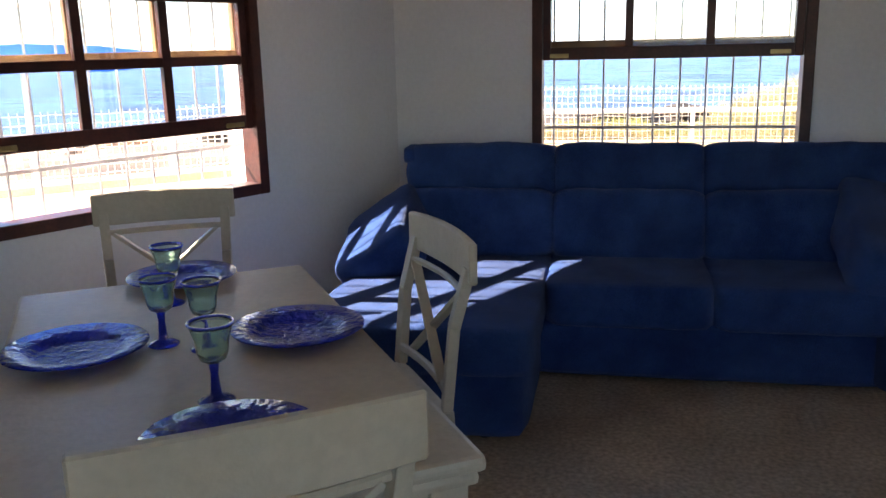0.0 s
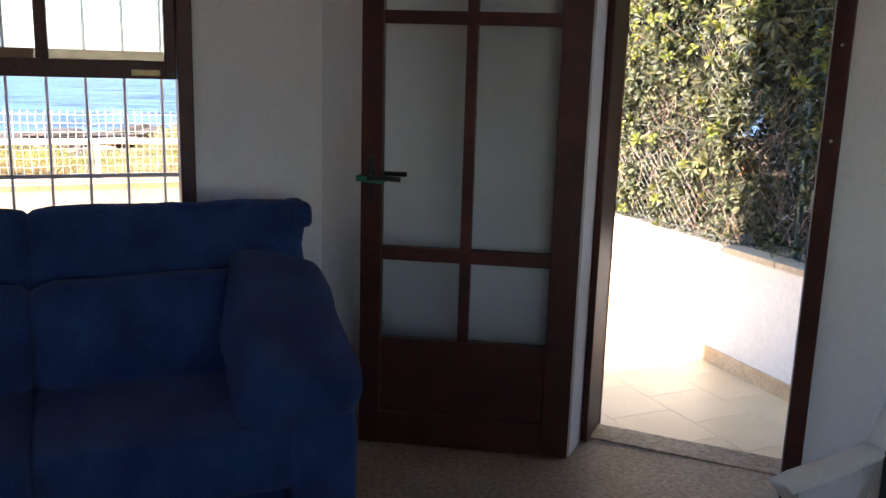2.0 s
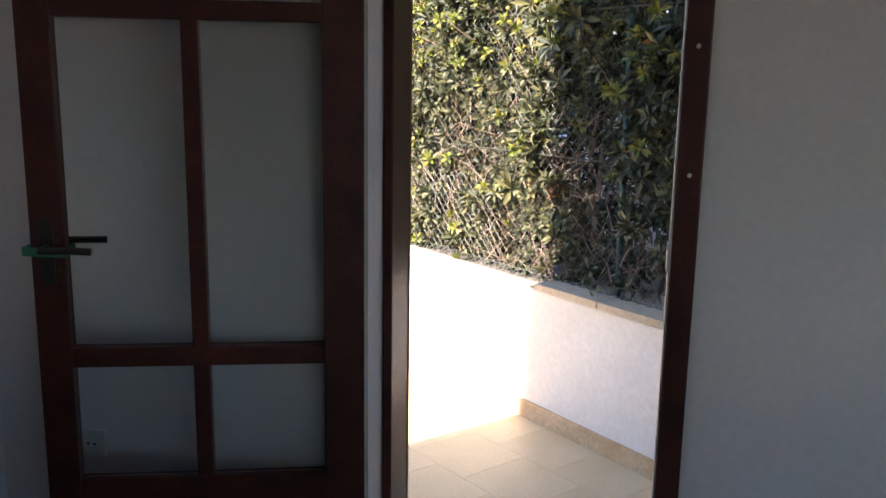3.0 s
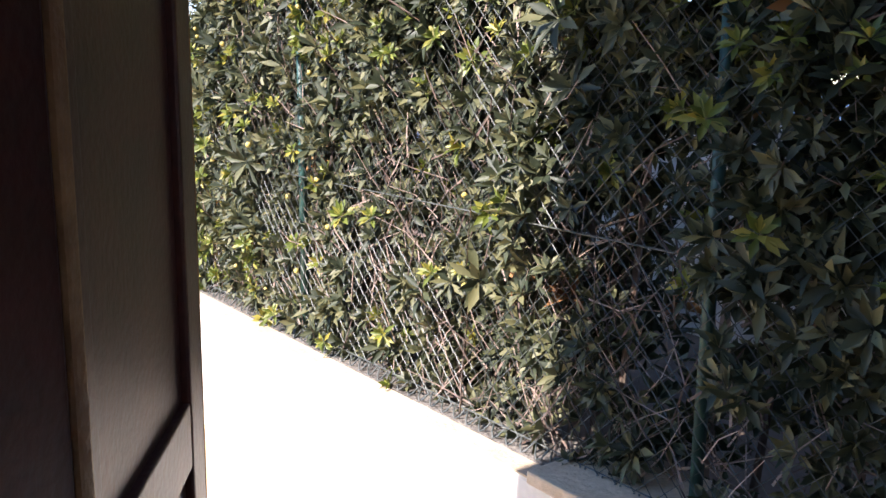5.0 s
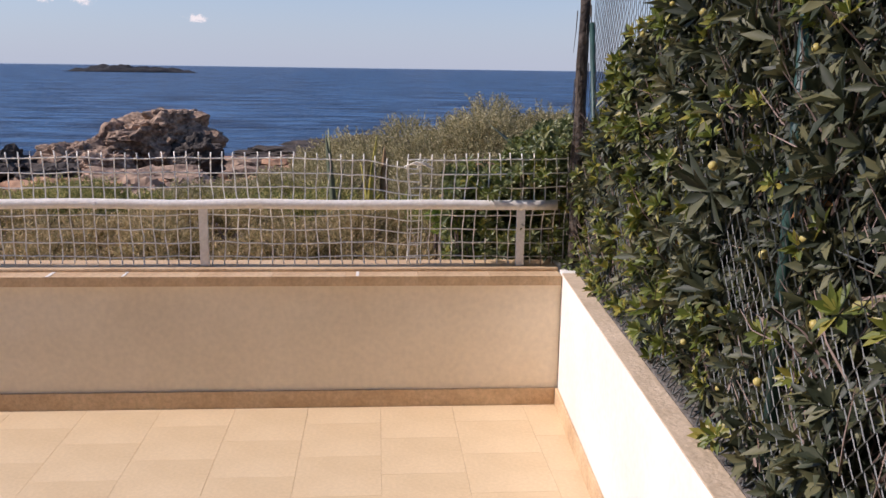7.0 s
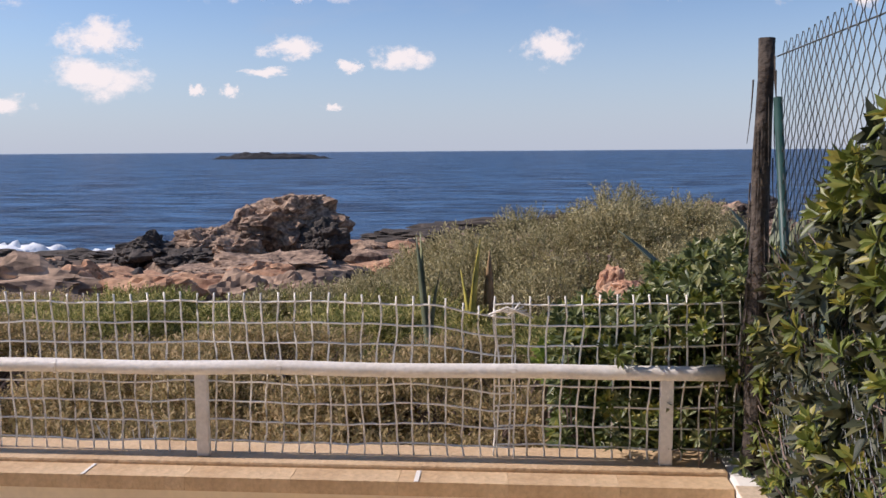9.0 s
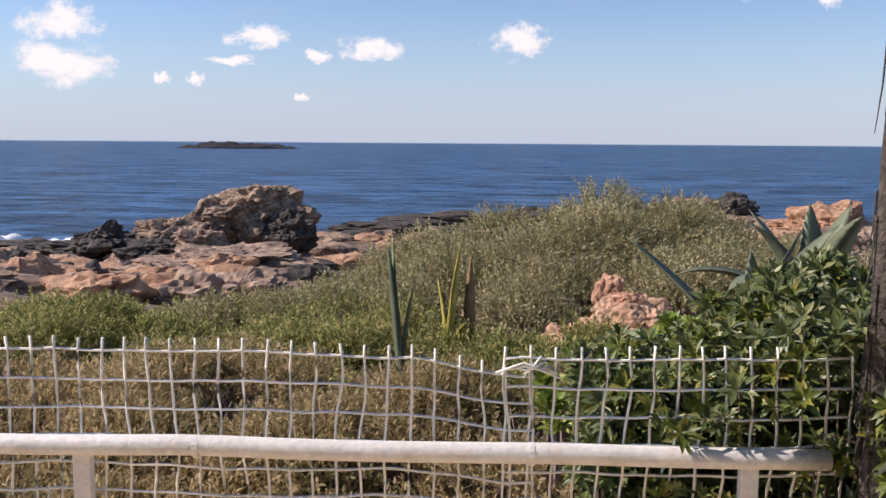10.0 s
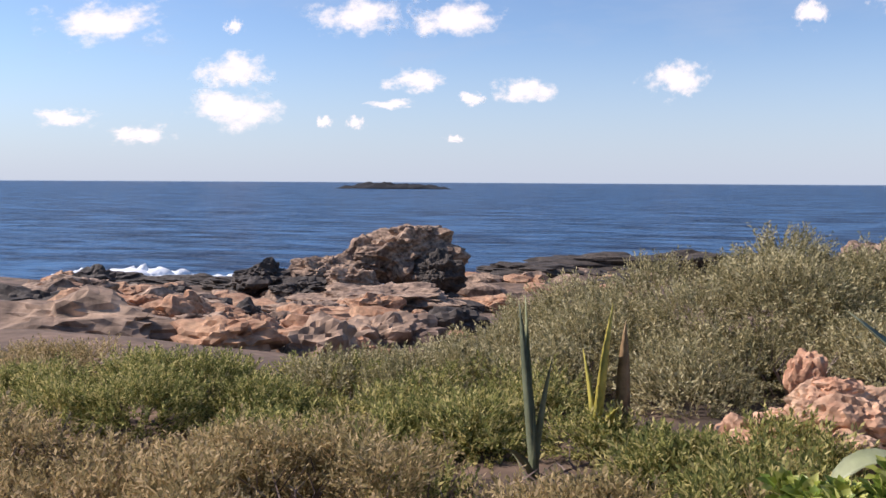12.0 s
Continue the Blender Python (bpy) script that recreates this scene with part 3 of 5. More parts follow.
for a, c in zip(SPLITS, SPLITS[1:]):
    cushion("back_cushion", a - 0.006, c + 0.006, 4.20, 4.48, 0.40, 0.74, 9, radians(-16))
    cushion("headrest", a - 0.008, c + 0.008, 4.36, 4.62, 0.63, 0.95, 10, radians(-10), wrinkle=0.013)
for x in (-0.425, 1.86):
    part("headrest_flap", puff(bmesh.new(), x, 4.47, 0.905, 0.07, 0.20, 0.085, 4.0, 7, 0.008), M_SOFA, sofa, "rolled end of the headrest", True)
part("back_frame", puff(bmesh.new(), 0.70, 4.60, 0.36, 2.24, 0.22, 0.66, 12, 7, 0.004), M_SOFA, sofa, "", True)
part("armrest", puff(bmesh.new(), 1.745, 4.14, 0.26, 0.20, 0.94, 0.48, 10, 9, 0.006), M_SOFA, sofa, "", True)
mm = Matrix.Translation((1.71, 4.05, 0.585)) @ Matrix.Rotation(radians(13), 4, "Y") @ Matrix.Rotation(radians(17), 4, "X")
part("arm_cushion", puff(bmesh.new(), 0, 0, 0, 0.33, 0.76, 0.25, 7.0, 11, 0.012, mm), M_SOFA, sofa, "blue padded cushion sloping down along the arm", True)
mm = Matrix.Translation((-0.47, 4.05, 0.545)) @ Matrix.Rotation(radians(-34), 4, "Y") @ Matrix.Rotation(radians(14), 4, "X")
pillow = part("throw_pillow", puff(bmesh.new(), 0, 0, 0, 0.40, 0.66, 0.22, 8.0, 11, 0.016, mm), M_SOFA, sofa, "blue padded cushion at the chaise's end, striped by sunlight", True)
for x, y in ((0.25, 3.84), (1.72, 3.84), (0.12, 3.16), (-0.5, 3.16), (-0.5, 4.5), (1.72, 4.5)):
    part("foot", tube(bmesh.new(), [(x, y, 0), (x, y, 0.05)], 0.025, 10), M_DARKMETAL, sofa)

# ---- dining table and chairs
TABLE = M_ROOM @ Matrix.Translation((-0.776, 1.817, 0)) @ Matrix.Rotation(math.atan2(-0.737, 0.676), 4, "Z")
table = thing("dining_table", "cream-painted wooden dining table laid with blue glass", "table", TABLE)
part("tabletop", box(-0.745, 0.745, -0.42, 0.42, 0.722, 0.752, 0.012), M_CREAM, table)
part("moulding", box(-0.735, 0.735, -0.41, 0.41, 0.694, 0.7215, 0.012), M_CREAM, table)
for y in (-0.37, 0.35):
    part("apron", box(-0.64, 0.64, y, y + 0.02, 0.60, 0.6935, 0.003), M_CREAM, table)
for x in (-0.70, 0.68):
    part("apron", box(x, x + 0.02, -0.33, 0.33, 0.60, 0.6935, 0.003), M_CREAM, table)
for x in (-0.68, 0.68):
    for y in (-0.36, 0.36):
        bm = bmesh.new()
        slab(bm, x - 0.036, x + 0.036, y - 0.036, y + 0.036, 0.0, 0.6935, 0.006)
        for v in bm.verts:
            if v.co.z < 0.3:
                v.co.x, v.co.y = x + (v.co.x - x) * 0.65, y + (v.co.y - y) * 0.65
        part("leg", bm, M_CREAM, table)


def arc_rail(x0, x1, y, z0, z1, bow, thick, crown=0.0):
    """A back rail that bows backwards in plan, its top edge a little crowned."""
    bm = bmesh.new()
    k = 12
    rows = []
    for i in range(k + 1):
        f = i / k
        x = x0 + (x1 - x0) * f
        d = bow * (1 - (2 * f - 1) ** 2)
        t = crown * (1 - (2 * f - 1) ** 2)
        rows.append([bm.verts.new(p) for p in ((x, y + d, z0), (x, y + d + thick, z0), (x, y + d + thick, z1 + t), (x, y + d, z1 + t))])
    for a, c in zip(rows, rows[1:]):
        for j in range(4):
            bm.faces.new((a[j], c[j], c[(j + 1) % 4], a[(j + 1) % 4]))
    bm.faces.new(rows[0])
    bm.faces.new(rows[-1][::-1])
    bmesh.ops.recalc_face_normals(bm, faces=bm.faces)
    bmesh.ops.bevel(bm, geom=[e for e in bm.edges if len(e.link_faces) == 2 and e.calc_face_angle(0) > 0.8], offset=0.005, segments=1, affect="EDGES")
    return bm


def beam(bm, a, c, w, t):
    """A flat slat from a to c, w wide and t thick."""
    a, c = Vector(a), Vector(c)
    d = c - a
    q = d.to_track_quat("Z", "Y").to_matrix().to_4x4()
    m = Matrix.Translation((a + c) / 2) @ q
    return slab(bm, -w / 2, w / 2, -t / 2, t / 2, -d.length / 2, d.length / 2, 0.003, m)


def dining_chair(m, label):
    """Cross-backed chair: seat at the origin, back towards +y."""
    c = thing("dining_chair", label, "chair", m, "chairs round the table")
    bm = puff(bmesh.new(), 0, -0.02, 0.445, 0.46, 0.45, 0.04, 9, 7, 0.0)
    part("seat", bm, M_CREAM, c, "", True)
    bm = bmesh.new()
    slab(bm, -0.20, 0.20, -0.205, -0.185, 0.37, 0.425, 0.003)
    slab(bm, -0.20, 0.20, 0.155, 0.175, 0.37, 0.425, 0.003)
    slab(bm, -0.205, -0.187, -0.184, 0.154, 0.37, 0.425, 0.003)
    slab(bm, 0.187, 0.205, -0.184, 0.154, 0.37, 0.425, 0.003)
    part("seat_frame", bm, M_CREAM, c)
    for s in (-1, 1):
        bm = slab(bmesh.new(), s * 0.20 - 0.018, s * 0.20 + 0.018, -0.213, -0.177, 0, 0.424, 0.004)
        part("leg", bm, M_CREAM, c)
        bm = bmesh.new()
        pts = [(s * 0.205, 0.24, 0.0), (s * 0.205, 0.20, 0.25), (s * 0.207, 0.19, 0.46), (s * 0.212, 0.215, 0.70), (s * 0.218, 0.26, 0.86)]
        for a, d in zip(pts, pts[1:]):
            beam(bm, a, d, 0.034, 0.03)
        part("back_post", bm, M_CREAM, c)
    part("top_rail", arc_rail(-0.255, 0.255, 0.245, 0.82, 0.935, 0.022, 0.024, 0.006), M_CREAM, c)
    part("middle_rail", arc_rail(-0.205, 0.205, 0.232, 0.785, 0.805, 0.022, 0.016), M_CREAM, c)
    part("lower_rail", arc_rail(-0.20, 0.20, 0.183, 0.50, 0.53, 0.02, 0.016), M_CREAM, c)
    bm = bmesh.new()
    beam(bm, (-0.185, 0.243, 0.79), (0.15, 0.20, 0.52), 0.03, 0.014)
    part("cross_slat", bm, M_CREAM, c)
    bm = bmesh.new()
    beam(bm, (0.185, 0.257, 0.79), (-0.15, 0.214, 0.52), 0.03, 0.014)
    part("cross_slat", bm, M_CREAM, c)
    for s in (-1, 1):
        part("stretcher", slab(bmesh.new(), s * 0.20 - 0.009, s * 0.20 + 0.009, -0.178, 0.20, 0.17, 0.195, 0.003), M_CREAM, c)
    return c


ROT = math.atan2(-0.737, 0.676)


def chair_pose(back, turn):
    """Places a chair by the middle of its back's top; turn is the way its back points."""
    d = Vector((math.cos(turn), math.sin(turn), 0))
    return M_ROOM @ Matrix.Translation(Vector((back[0], back[1], 0)) - d * 0.27) @ Matrix.Rotation(turn - math.pi / 2, 4, "Z")


first = dining_chair(chair_pose((-0.182, 1.205), ROT + radians(2)), "cream wooden cross-back chair pushed in at the table's end")
for at, turn, label in (((-1.67, 2.86), ROT + math.pi - radians(5), "cream wooden cross-back chair at the table end by the window"),
                        ((-0.415, 2.525), ROT + math.pi / 2 - radians(1), "cream wooden cross-back chair beside the blue chaise")):
    tagged(copy_thing(first, chair_pose(at, turn)), label)


# ---- glass on the table
def plate(x, y, r, label):
    p = [(0.001, 0.004), (r * 0.55, 0.004), (r * 0.60, 0.007), (r * 0.68, 0.016), (r * 0.97, 0.024), (r, 0.026), (r * 0.985, 0.030), (r * 0.68, 0.021), (r * 0.60, 0.012), (r * 0.55, 0.009), (0.001, 0.009)]
    bm = lathe(bmesh.new(), p, 48)
    for v in bm.verts:
        v.co.z += noise.noise(v.co * 30 + Vector((x * 9, y * 9, 0))) * 0.0012 - 0.002
        v.co += M_ROOM @ Vector((x, y, 0.7525))
    return tagged(part("charger_plate", bm, M_COBALT, None, "", True), label, "plate", "blue plates on the table")


for x, y, r, label in ((-0.61, 2.02, 0.165, "rippled cobalt blue glass plate at the table's edge"), (-1.035, 1.73, 0.165, "rippled cobalt blue glass plate with silvery reflections"),
                       (-1.21, 2.35, 0.165, "rippled cobalt blue glass plate before the far chair"), (-0.40, 1.43, 0.165, "rippled cobalt blue glass plate before the pushed-in chair")):
    plate(x, y, r, label)


def goblet(x, y, label):
    g = thing("wine_goblet", label, "glass", M_ROOM @ Matrix.Translation((x, y, 0.7525)), "goblets on the table")
    bowl = [(0.006, 0.088), (0.016, 0.084), (0.027, 0.092), (0.032, 0.108), (0.034, 0.13), (0.042, 0.158), (0.0455, 0.166), (0.0425, 0.166), (0.039, 0.158), (0.031, 0.131), (0.029, 0.109), (0.024, 0.096), (0.0005, 0.091)]
    part("bowl", lathe(bmesh.new(), bowl, 32), M_SEAGLASS, g, "pale green bubbled glass bowl", True)
    stem = [(0.0005, 0.0), (0.036, 0.0), (0.038, 0.003), (0.030, 0.008), (0.012, 0.014), (0.010, 0.03), (0.008, 0.06), (0.010, 0.078), (0.014, 0.086), (0.0005, 0.087)]
    part("stem", lathe(bmesh.new(), stem, 28), M_COBALT, g, "cobalt blue glass stem and foot", True)
    bm = bmesh.new()
    bmesh.ops.create_circle(bm, segments=32, radius=0.0445)
    ring = [v.co.copy() for v in bm.verts]
    bm.free()
    bm = tube(bmesh.new(), [c + Vector((0, 0, 0.1665)) for c in ring] + [ring[0] + Vector((0, 0, 0.1665))], 0.0032, 6, caps=False)
    part("rim", bm, M_COBALT, g, "thick cobalt blue rim", True)
    return g


for x, y, label in ((-0.555, 1.605, "hand-blown goblet with blue stem beside the near plate"), (-0.885, 1.855, "hand-blown goblet with blue stem beside the silvery plate"),
                    (-0.765, 1.86, "hand-blown goblet with blue stem in the table's middle"), (-1.09, 2.145, "hand-blown goblet with blue stem before the far plate")):
    goblet(x, y, label)

# ---- white armchair by the door and a dark framed screen against the wall
M_ARM = Matrix.Translation((1.44, 2.79, 0)) @ Matrix.Rotation(radians(8), 4, "Z")
ac = thing("garden_armchair", "white plastic garden armchair with rounded arms", "chair", M_ARM)
for y in (-0.02, -0.56):
    bm = tube(bmesh.new(), [(0.02, y, 0.645), (0.0, y, 0.655), (0.04, y, 0.66), (0.12, y, 0.662), (0.20, y, 0.668), (0.275, y, 0.675)], 0.019, 8)
    bmesh.ops.scale(bm, vec=(1, 1.5, 1), space=Matrix.Translation((0, -y, 0)), verts=bm.verts)
    part("armrest", bm, M_WHITEP, ac, "", True)
    part("front_leg", tube(bmesh.new(), [(0.035, y, 0.64), (0.05, y, 0.45), (0.02, y, 0.2), (-0.02, y, 0.0)], 0.018, 8), M_WHITEP, ac, "", True)
    part("back_post", tube(bmesh.new(), [(0.40, y, 0.0), (0.30, y, 0.3), (0.25, y, 0.5), (0.28, y, 0.68), (0.40, y, 0.88), (0.47, y, 1.02)], 0.021, 8), M_WHITEP, ac, "", True)
part("seat", puff(bmesh.new(), 0.14, -0.29, 0.41, 0.34, 0.48, 0.03, 9, 5, 0), M_WHITEP, ac, "", True)
for i in range(5):
    y = -0.10 - i * 0.095
    bm = bmesh.new()
    beam(bm, (0.255, y, 0.55), (0.455, y, 0.98), 0.05, 0.012)
    part("back_slat", bm, M_WHITEP, ac)
part("top_rail", tube(bmesh.new(), [(0.465, -0.02, 1.01), (0.485, -0.29, 1.04), (0.465, -0.56, 1.01)], 0.02, 8), M_WHITEP, ac, "", True)

M_SCREEN = M_DOORWALL @ Matrix.Translation((-0.94, -0.035, 0)) @ Matrix.Rotation(radians(-4), 4, "X")
fs = thing("framed_board", "small dark-framed board leaning against the plaster wall", "board", M_SCREEN)
bm = bmesh.new()
slab(bm, 0, 0.022, -0.018, 0.0, 0, 0.40, 0.003)
slab(bm, 0.50, 0.522, -0.018, 0.0, 0, 0.40, 0.003)
slab(bm, 0.022, 0.50, -0.0175, -0.0005, 0.378, 0.40, 0.003)
slab(bm, 0.022, 0.50, -0.0175, -0.0005, 0, 0.022, 0.003)
part("frame", bm, M_DARKMETAL, fs)
part("board", box(0.018, 0.504, -0.012, -0.004, 0.018, 0.382), M_PANEL, fs, "plain grey board")


# ---- terrace
bed = prism([(3.42, 2.2), (3.42, 9.0), (-1.5, 9.0), (-7.3, 3.75), (-7.3, -3.0), (4.3, -3.0)], TZ - 0.12, TZ - 0.009)
tagged(part("terrace_bed", bed, M_GROUT), "grey mortar bed under the terrace tiles", "terrace", kind="structure")

tagged(part("parapet_east", box(3.37, 3.66, 2.6, 9.02, TZ - 0.1, 0.492, 0.012), M_OUTWALL), "low whitewashed terrace wall under the hedge", "wall", kind="structure")
tagged(part("parapet_skirting_east", box(3.356, 3.3695, 2.7, 8.70, TZ - 0.004, TZ + 0.085, 0.003), M_CAP), "tan tile skirting along the low wall", "skirting", kind="structure")
tagged(part("soil_strip", box(3.44, 3.64, 5.28, 8.98, 0.485, 0.500, 0.006), M_SOIL), "strip of dirt along the top of the low wall", "soil", kind="structure")
M_NORTH = Matrix.Translation((3.37, 8.72, 0)) @ Matrix.Rotation(radians(2.5), 4, "Z") @ Matrix.Translation((-3.37, -8.72, 0))


def along_sea(ob):
    """Turns a piece of the sea wall to its true line, a little off square."""
    ob.matrix_world = M_NORTH @ ob.matrix_world
    return ob


FW = tagged(part("parapet_north", box(-1.5, 3.369, 8.72, 9.0, TZ - 0.1, 0.44), M_FRONTWALL), "low cream terrace wall towards the sea", "wall", kind="structure")
along_sea(FW)
along_sea(tagged(part("parapet_skirting_north", box(-1.4, 3.355, 8.706, 8.7195, TZ - 0.004, TZ + 0.082, 0.003), M_CAP), "tan tile skirting along the low wall", "skirting", kind="structure"))
M_WESTWALL = Matrix.Translation((-1.39, 8.51, 0)) @ Matrix.Rotation(radians(221.6), 4, "Z")
pw = part("parapet_west", box(-0.1, 7.6, -0.28, 0.0, TZ - 0.1, 0.44), M_FRONTWALL)
pw.matrix_world = M_WESTWALL
tagged(pw, "low ochre terrace wall on the far side", "wall", kind="structure")

tagged(part("wall_top_edge", box(3.366, 3.438, 5.28, 8.70, 0.4925, 0.4985, 0.002), M_COPE), "tan mortar edge along the top of the low wall", "coping", kind="structure")

# ground, shore and sea
SEA = -2.6
SEA_LEVEL = -7.48


def far(x, y, z):
    """The country widens with distance: places from 16 m on are drawn out from the terrace's end."""
    f = min(1.0, max(0.0, (y - 15.9) / 16))
    k = 1 + 1.2 * f * f * (3 - 2 * f)
    return Vector((2.6 + (x - 2.6) * k, 7.9 + (y - 7.9) * k, 1.465 + (z - 1.465) * k)), k


def shoreline(x):
    f = min(1, max(0, (x + 10) / 11))
    return 37.5 + 13 * f * f * (3 - 2 * f)


def ground_z(x, y):
    knots = ((9.0, -0.12), (11, 0.02), (13, -0.10), (16, -0.35), (20, -1.25), (26, -1.75), (32, -2.1))
    ys = shoreline(x)
    if y <= 9:
        z = -0.12
    elif y >= 32:
        z = -2.1 + (SEA - 0.05 + 2.1) * min(1, (y - 32) / (ys - 32)) - max(0, y - ys) * 0.22
    else:
        for (a, za), (b_, zb) in zip(knots, knots[1:]):
            if a <= y <= b_:
                f = (y - a) / (b_ - a)
                z = za + (zb - za) * f * f * (3 - 2 * f)
                break
    side = min(1, max(0, (x - 1.0) / 6)) * min(1, max(0, (y - 9.5) / 2))
    z += side * (0.42 if y < 16 else 0.42 + 0.5 * min(1, (y - 16) / 8)) * (1 if y < 34 else max(0, 1 - (y - 34) / 12))
    over = 2.6 - 0.8 * (y - 7.9) - 5 - x
    z -= 1.6 * min(1.0, max(0.0, over / 7)) * min(1.0, max(0.0, (-9 - x) / 4))
    w = min(1, max(0, (y - 14) / 8))
    z += noise.fractal(Vector((x * 0.35, y * 0.35, 3)), 1.0, 2.0, 5) * (0.05 + 0.16 * w)
    z += noise.fractal(Vector((x * 1.3, y * 1.3, 8)), 0.9, 2.0, 4) * 0.07 * w
    return z


def terrain(name, xs, ys, material, label, zf):
    bm = bmesh.new()
    grid = [[bm.verts.new(far(x, y, zf(x, y))[0]) for x in xs] for y in ys]
    for a, c in zip(grid, grid[1:]):
        for i in range(len(xs) - 1):
            bm.faces.new((a[i], a[i + 1], c[i + 1], c[i]))
    return tagged(part(name, bm, material, None, "", True), label, "ground", kind="structure")


xs = sorted({round(-60 + i * 2.5, 2) for i in range(49)} | {round(-20 + i * 0.35, 2) for i in range(115)})
ys = [8.80] + [9.005 + i * 0.22 for i in range(50)] + [20 + i * 0.4 for i in range(100)]
terrain("ground", xs, ys, M_GROUND, "reddish-brown rocky shore with sparse soil", ground_z)
tagged(part("yard_ground", prism([(3.64, -3), (40, -3), (40, 9.2), (3.64, 9.2)], -0.5, 0.30), M_GROUND), "bare earth behind the hedge", "ground", kind="structure")
tagged(part("yard_ground_west", prism([(-15, -30), (-13.5, 0), (-14.5, 9.2), (-1.6, 9.2), (-7.45, 3.85), (-7.45, -30)], -9.0, -0.35), M_GROUND), "bare stony ground beyond the terrace", "ground", kind="structure")
tagged(part("land_south", prism([(-60, -60), (60, -60), (60, -3.2), (-60, -3.2)], -0.6, -0.33), M_GROUND), "bare stony ground behind the house", "ground", kind="structure")
bm = bmesh.new()
bmesh.ops.create_grid(bm, x_segments=40, y_segments=40, size=1)
for v in bm.verts:
    v.co = Vector((v.co.x * 4500, v.co.y * 4500, SEA_LEVEL))
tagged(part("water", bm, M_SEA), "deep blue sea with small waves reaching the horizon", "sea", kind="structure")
bm = bmesh.new()
bmesh.ops.create_icosphere(bm, subdivisions=5, radius=1)
for v in bm.verts:
    p = v.co
    h = max(0.0, 1 - abs(p.x) ** 6) * (0.62 + 0.5 * noise.fractal(Vector((p.x * 5, p.y, 1)), 1.0, 2.0, 4))
    v.co = far(-126 + p.x * 30, 400 + p.y * 7, SEA + max(-0.3, p.z) * 3.9 * h)[0]
tagged(part("islet", bm, M_ISLET), "low dark rocky islet far out in the sea", "islet")
bm = bmesh.new()
rng = random.Random(5)
for i in range(140):
    x = rng.uniform(-21, -10.5)
    y = shoreline(x) + 0.5 + rng.gauss(0, 0.5)
    p, k = far(x, y, SEA + 0.03)
    bmesh.ops.create_icosphere(bm, subdivisions=2, radius=1, matrix=Matrix.LocRotScale(p, None, Vector((rng.uniform(0.3, 1.0), rng.uniform(0.2, 0.5), rng.uniform(0.09, 0.28) * (2.0 if abs(x + 17.6) < 1.0 else 1))) * k))
for v in bm.verts:
    v.co += Vector((noise.noise(v.co * 1.1), 0, noise.noise(v.co * 1.7))) * 0.5
tagged(part("surf", bm, M_FOAM, None, "", True), "white surf breaking on the shore rocks", "surf", kind="stuff")


# ---- boulders
def boulder(x, y, z, sx, sy, sz, material, label, seed, level=3, rough=0.48):
    (x, y, z), k = far(x, y, z)
    sx, sy, sz = sx * k, sy * k, sz * k
    return tagged(part("boulder", rock(bmesh.new(), (x, y, z), (sx, sy, sz), seed, level + 1, rough), material, None, "", False), label, "rock", "boulders on the shore")


